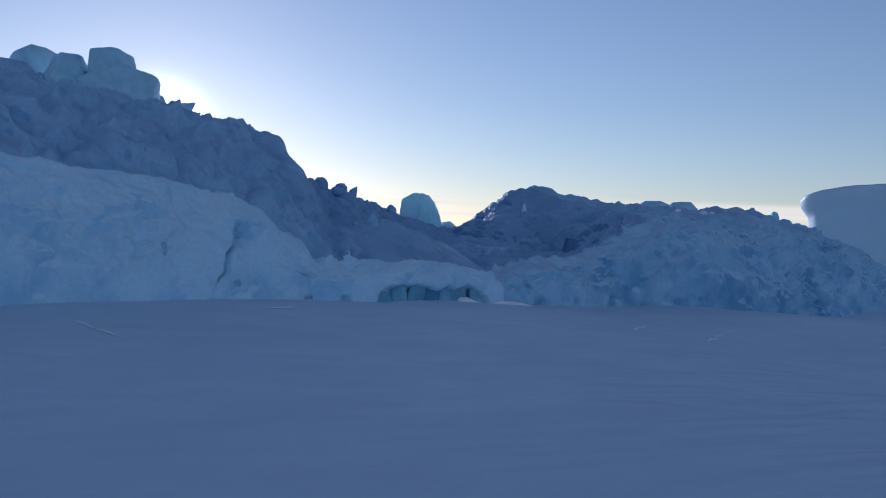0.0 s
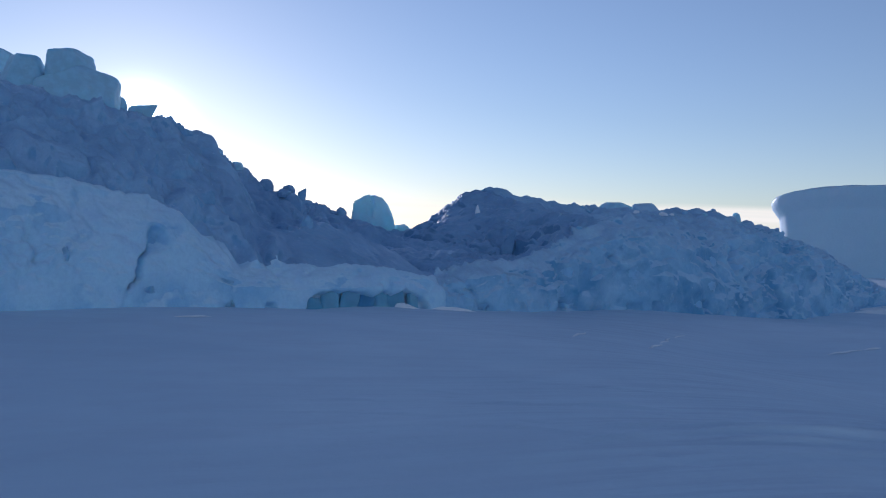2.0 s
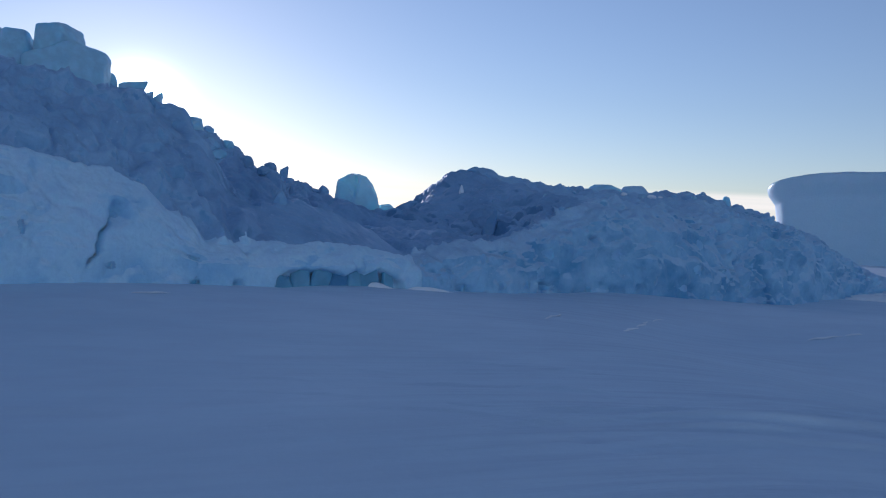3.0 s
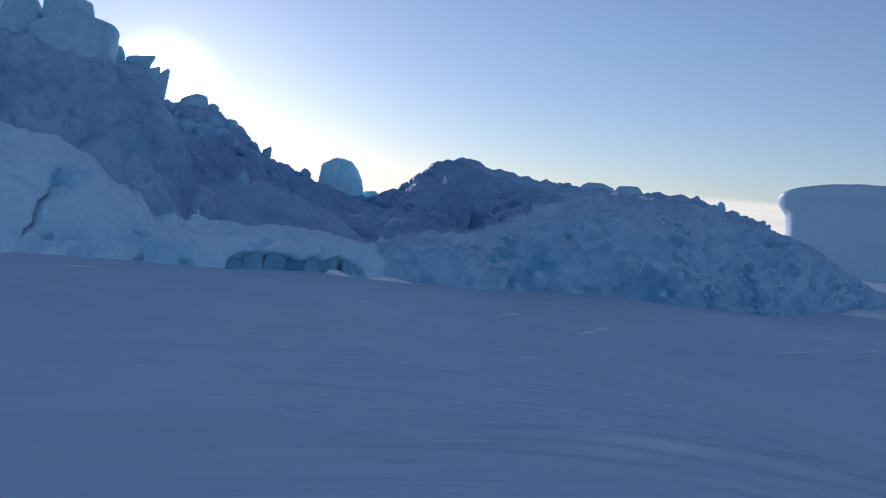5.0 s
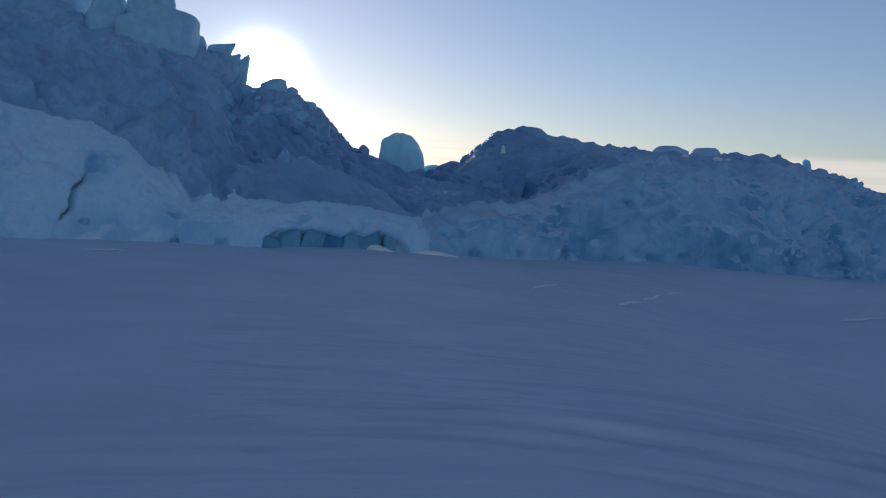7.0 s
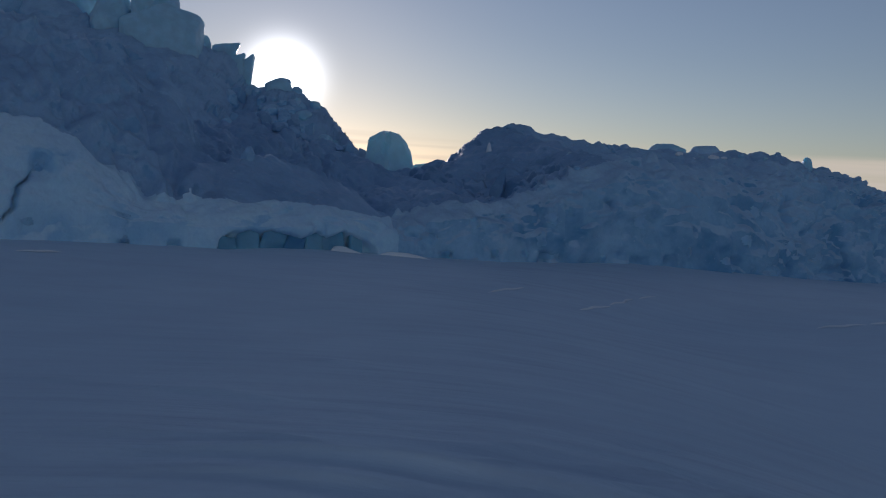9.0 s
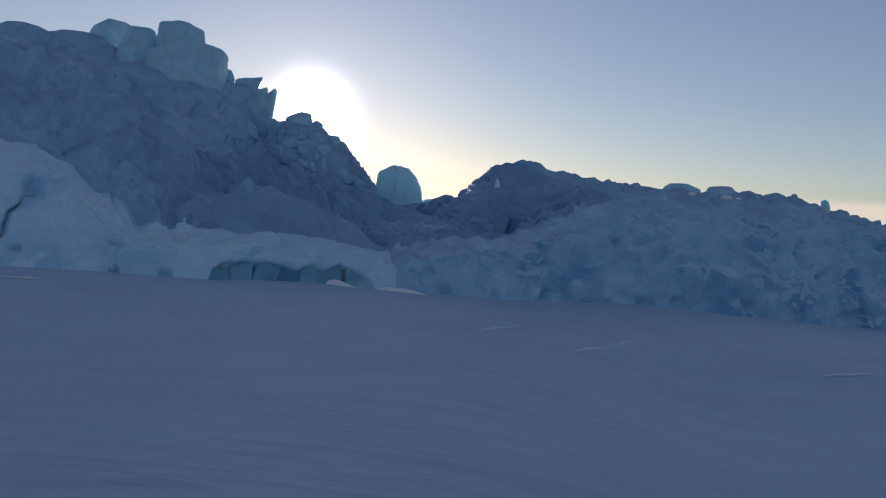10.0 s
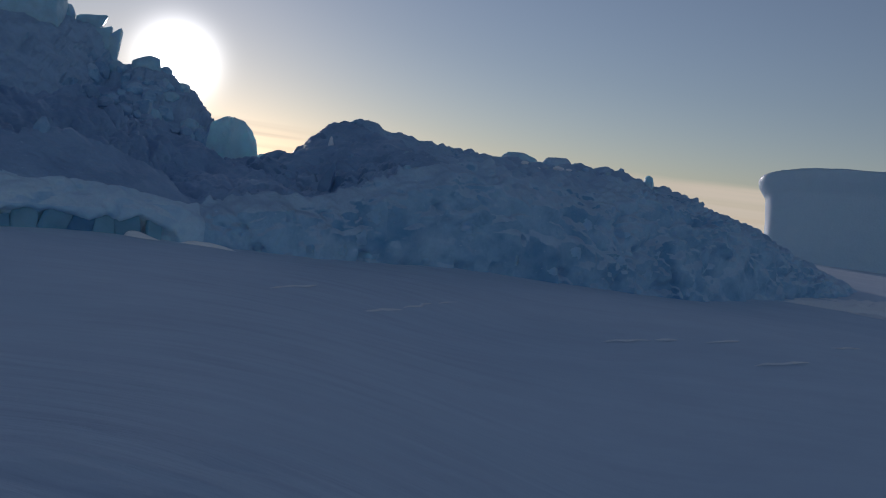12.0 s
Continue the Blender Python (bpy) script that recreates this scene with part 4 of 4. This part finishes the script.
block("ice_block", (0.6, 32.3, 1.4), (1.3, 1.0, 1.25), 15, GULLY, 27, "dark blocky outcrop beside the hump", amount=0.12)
block("ice_shard", (-2.33, 22.7, 1.85), (0.5, 0.35, 0.6), 20, CRUST, 19, "pale ice chip stuck in the apron", taper=0.6)
slab("ice_block", (-4.35, 33, 3.0), (0.36, 0.4, 0.6), 10, 0.05, CRUST, 20, "upright dark ice knob on the middle crest")
block("ice_block", (-3.1, 33, 2.35), (0.7, 0.6, 0.6), 30, CRUST, 21, "blunt dark ice knob on the middle crest", amount=0.25)
block("ice_block", (-5.29, 32, 2.7), (0.9, 0.7, 0.7), 60, CRUST, 22, "blunt dark ice knob on the middle crest", amount=0.25)
block("ice_shard", (17.5, 39, 1.75), (0.7, 0.5, 0.75), 0, CRUST, 24, "ragged dark ice prong on the ridge end", amount=0.3, taper=0.5)
block("ice_block", (16.5, 37.5, 2.35), (0.45, 0.4, 0.45), 0, CLEAR, 25, "small sunlit ice lump on the ridge end")

# white chip added in place of light showing through a hole
block("ice_shard", (2.53, 31.49, 2.92), (0.26, 0.14, 0.42), 10, FRESH, 34, "small white chip standing in for light through a hole in the hump", taper=0.3)

# angular rubble along the middle crest
picker = random.Random(8)
for n in range(16):
    column = int(np.argmin(abs(us - picker.uniform(16.4, 20.6))))
    top_row = BROW + SPANS[3] + int(np.argmax(front[BROW + SPANS[3] :, column, 2])) - picker.randrange(0, 14)
    place, size = front[top_row, column], picker.uniform(0.3, 0.75)
    shape = (size, size * picker.uniform(0.7, 1.0), size * picker.uniform(0.5, 0.9))
    block("ice_block", (place[0], place[1], place[2] - 0.4 * shape[2]), shape, picker.uniform(0, 180), picker.choice((CRUST, GULLY)), 400 + n, "angular dark blue ice block lying on the middle crest", "rubble on the middle crest", detail=3, amount=0.25, square=0.6, worn=0.0)

# broken blocks strewn over the back slope
picker = random.Random(5)
middle = len(back) // 2
for n in range(54):
    column = picker.randrange(150, 470)
    row = middle - picker.randrange(0, 26)
    place = back[row, column]
    size = picker.uniform(0.7, 1.9)
    block("ice_boulder", (place[0], place[1], place[2] - 0.45 * size), (size, size * picker.uniform(0.7, 1.1), size * picker.uniform(0.6, 1.1)), picker.uniform(0, 180), picker.choice((CRUST, FACE, FACE, CLEAR)), 100 + n, "broken pale ice block lying on the steep back slope", "rubble on the back slope", detail=3, amount=0.22, square=0.5, worn=0.0)
# small chips along the front crests
crest_row = np.argmax(front[..., 2][: BROW + 90], axis=0)
for n in range(40):
    column = picker.randrange(int(np.argmin(abs(us - 21.8))), int(np.argmin(abs(us - 46))))
    row = crest_row[column] - picker.randrange(-6, 24)
    place = front[row, column]
    size = picker.uniform(0.14, 0.42)
    block("ice_chip", (place[0], place[1], place[2] - 0.45 * size), (size, size * picker.uniform(0.6, 1.0), size * picker.uniform(0.45, 0.8)), picker.uniform(0, 180), picker.choice((CRUST, FACE, CLEAR, FACE)), 200 + n, "small broken ice chip lying on the low ridge", "chips on the low ridge", detail=2, amount=0.25, worn=0.0)

# white snow lumps added where the sun glints along the crest
for n, (u, wide) in enumerate(((28.3, 0.3), (29.5, 0.5), (30.0, 0.42), (30.9, 0.6), (31.3, 0.35), (33.6, 0.4), (36.9, 0.6), (37.4, 0.4))):
    column = int(np.argmin(abs(us - u)))
    place = front[crest_row[column] - 3, column]
    glint_patch = block("glint_patch", (place[0], place[1], place[2] - 0.06), (wide, 0.4 * wide, 0.3 * wide), 42, FRESH, 300 + n, "small white snow lump standing in for a sun glint on the ridge crest", "snow patches on the ridge", detail=3, amount=0.2)
    tagged(glint_patch, category="snow patch")

# ---- the tabular berg ----
s_along = np.linspace(0, 1, 260)
plan = np.array([(62, 132), (48, 110), (39.2, 92), (34.4, 83.5), (34.4, 81), (36.2, 79.4), (42, 78), (60, 74), (85, 68), (120, 60)], float)
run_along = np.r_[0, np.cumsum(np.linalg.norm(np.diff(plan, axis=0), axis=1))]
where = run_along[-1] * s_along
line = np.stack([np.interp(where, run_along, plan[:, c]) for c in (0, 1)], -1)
for _ in range(6):
    line[1:-1] = 0.25 * line[:-2] + 0.5 * line[1:-1] + 0.25 * line[2:]
way = np.gradient(line, axis=0)
outward = np.stack([way[:, 1], -way[:, 0]], -1)
outward /= np.linalg.norm(outward, axis=1, keepdims=True)
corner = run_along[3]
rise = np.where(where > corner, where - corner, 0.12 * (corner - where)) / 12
top = 7.1 + 1.7 * (1 - np.exp(-2.6 * rise)) + 0.2 * rise
layers = []
for f in np.linspace(0, 1, 40):
    lean = np.interp(f, (0, 0.1, 0.5, 0.78, 0.90, 0.96, 1.0), (-1.2, -1.3, -1.0, -0.7, -0.05, 0.1, 0.12))
    layers.append(np.column_stack([line + outward * lean, -0.6 + (top + 0.6) * f]))
for shrink, drop in ((0.1, -0.06), (1.0, -0.1), (3, 0.1), (8, 0.5), (14, 1.2)):
    layers.append(np.column_stack([line - outward * shrink, top - drop]))
tab = np.array(layers)
tab = tab + normals_of(tab) * (0.12 * fractal(tab, 5.0, 3, 91) + 0.03 * fractal(tab, 0.9, 3, 92))[..., None]
tabular = sheet("tabular_iceberg", tab, TAB)
tagged(tabular, "smooth flat-topped snow-covered iceberg with an overhanging lip", "iceberg")


# ---- wind-blown snow on the flat ----
def drift(name, start, end, wide, high, seed, label, group="", bow=0.0, blunt=1.1):
    """A low, pointed tongue of fresh snow lying on the ground."""
    a, b = np.array(start, float), np.array(end, float)
    n, m = 60, 13
    way = (b - a) / np.linalg.norm(b - a)
    side = np.array([-way[1], way[0]])
    t = np.linspace(0, 1, n)
    k = np.linspace(-1, 1, m)
    body = np.sin(np.pi * t) ** blunt
    bend = 0.12 * smooth_noise(np.column_stack([t * 4, np.full(n, seed), np.zeros(n)]), 1.0, seed)
    centre = a + (b - a) * t[:, None] + side * ((bend * 0.4 + bow * np.sin(np.pi * t)) * np.linalg.norm(b - a))[:, None]
    xy = centre[:, None] + side * (k[None, :, None] * (wide / 2) * body[:, None, None])
    lump = (1 - k**2)[None] * body[:, None] * high
    z = ground_height(xy[..., 0], xy[..., 1]) + lump * (1 + 0.4 * smooth_noise(np.concatenate([xy, lump[..., None]], -1), 0.3, seed)) - 0.012
    ob = sheet(name, np.concatenate([xy, z[..., None]], -1), FRESH)
    return tagged(ob, label, "snow drift", group)


TONGUES = "white snow tongues on the flat"
TONGUE = "thin tongue of fresh white snow on the flat"
RUNS = (
    ((5.77, 18.4), (6.3, 19.35), 0.13), ((6.35, 19.55), (6.85, 20.4), 0.13), ((6.95, 20.55), (7.4, 21.0), 0.12), ((7.2, 21.5), (8.0, 22.25), 0.15), ((8.78, 23.4), (9.63, 24.0), 0.16),
    ((4.1, 18.35), (4.65, 19.75), 0.11), ((7.2, 16.4), (7.9, 17.6), 0.12), ((8.0, 17.8), (8.56, 18.5), 0.12), ((9.97, 19.1), (10.85, 19.35), 0.1), ((10.95, 19.4), (11.35, 19.5), 0.1),
    ((11.86, 19.42), (12.65, 19.98), 0.1), ((12.04, 17.6), (13.22, 18.3), 0.12), ((14.76, 20.9), (15.74, 21.8), 0.12),
    ((-3.65, 16.2), (-3.12, 16.62), 0.14), ((-6.17, 13.35), (-5.58, 12.6), 0.1), ((-5.52, 12.56), (-4.69, 11.84), 0.1),
)
for n, (start, end, wide) in enumerate(RUNS):
    over = 0.03 * (np.array(end) - np.array(start))
    drift("snow_tongue", np.array(start) - over, np.array(end) + over, wide * 0.55, 0.026, n + 3, TONGUE, TONGUES, blunt=0.5)
drift("snow_drift", (-0.15, 21.65), (0.85, 22.2), 0.2, 0.13, 31, "white snow drift at the foot of the ice hollows")
drift("snow_drift", (0.95, 22.5), (2.3, 22.75), 0.13, 0.13, 32, "curved white snow drift at the foot of the gully", bow=0.1)
for n, (start, end, wide, high) in enumerate((((21.4, 40.6), (26.2, 40.0), 0.8, 0.3), ((22.4, 42.6), (29.0, 42.0), 0.9, 0.3), ((23.6, 39.2), (28.0, 36.4), 0.6, 0.22), ((25.0, 44.6), (33.0, 44.4), 1.0, 0.3))):
    drift("snow_drift", start, end, wide, high, 33 + n, "curling pale snow drift off the end of the ridge", "drifts off the ridge end", bow=-0.06, blunt=0.7)
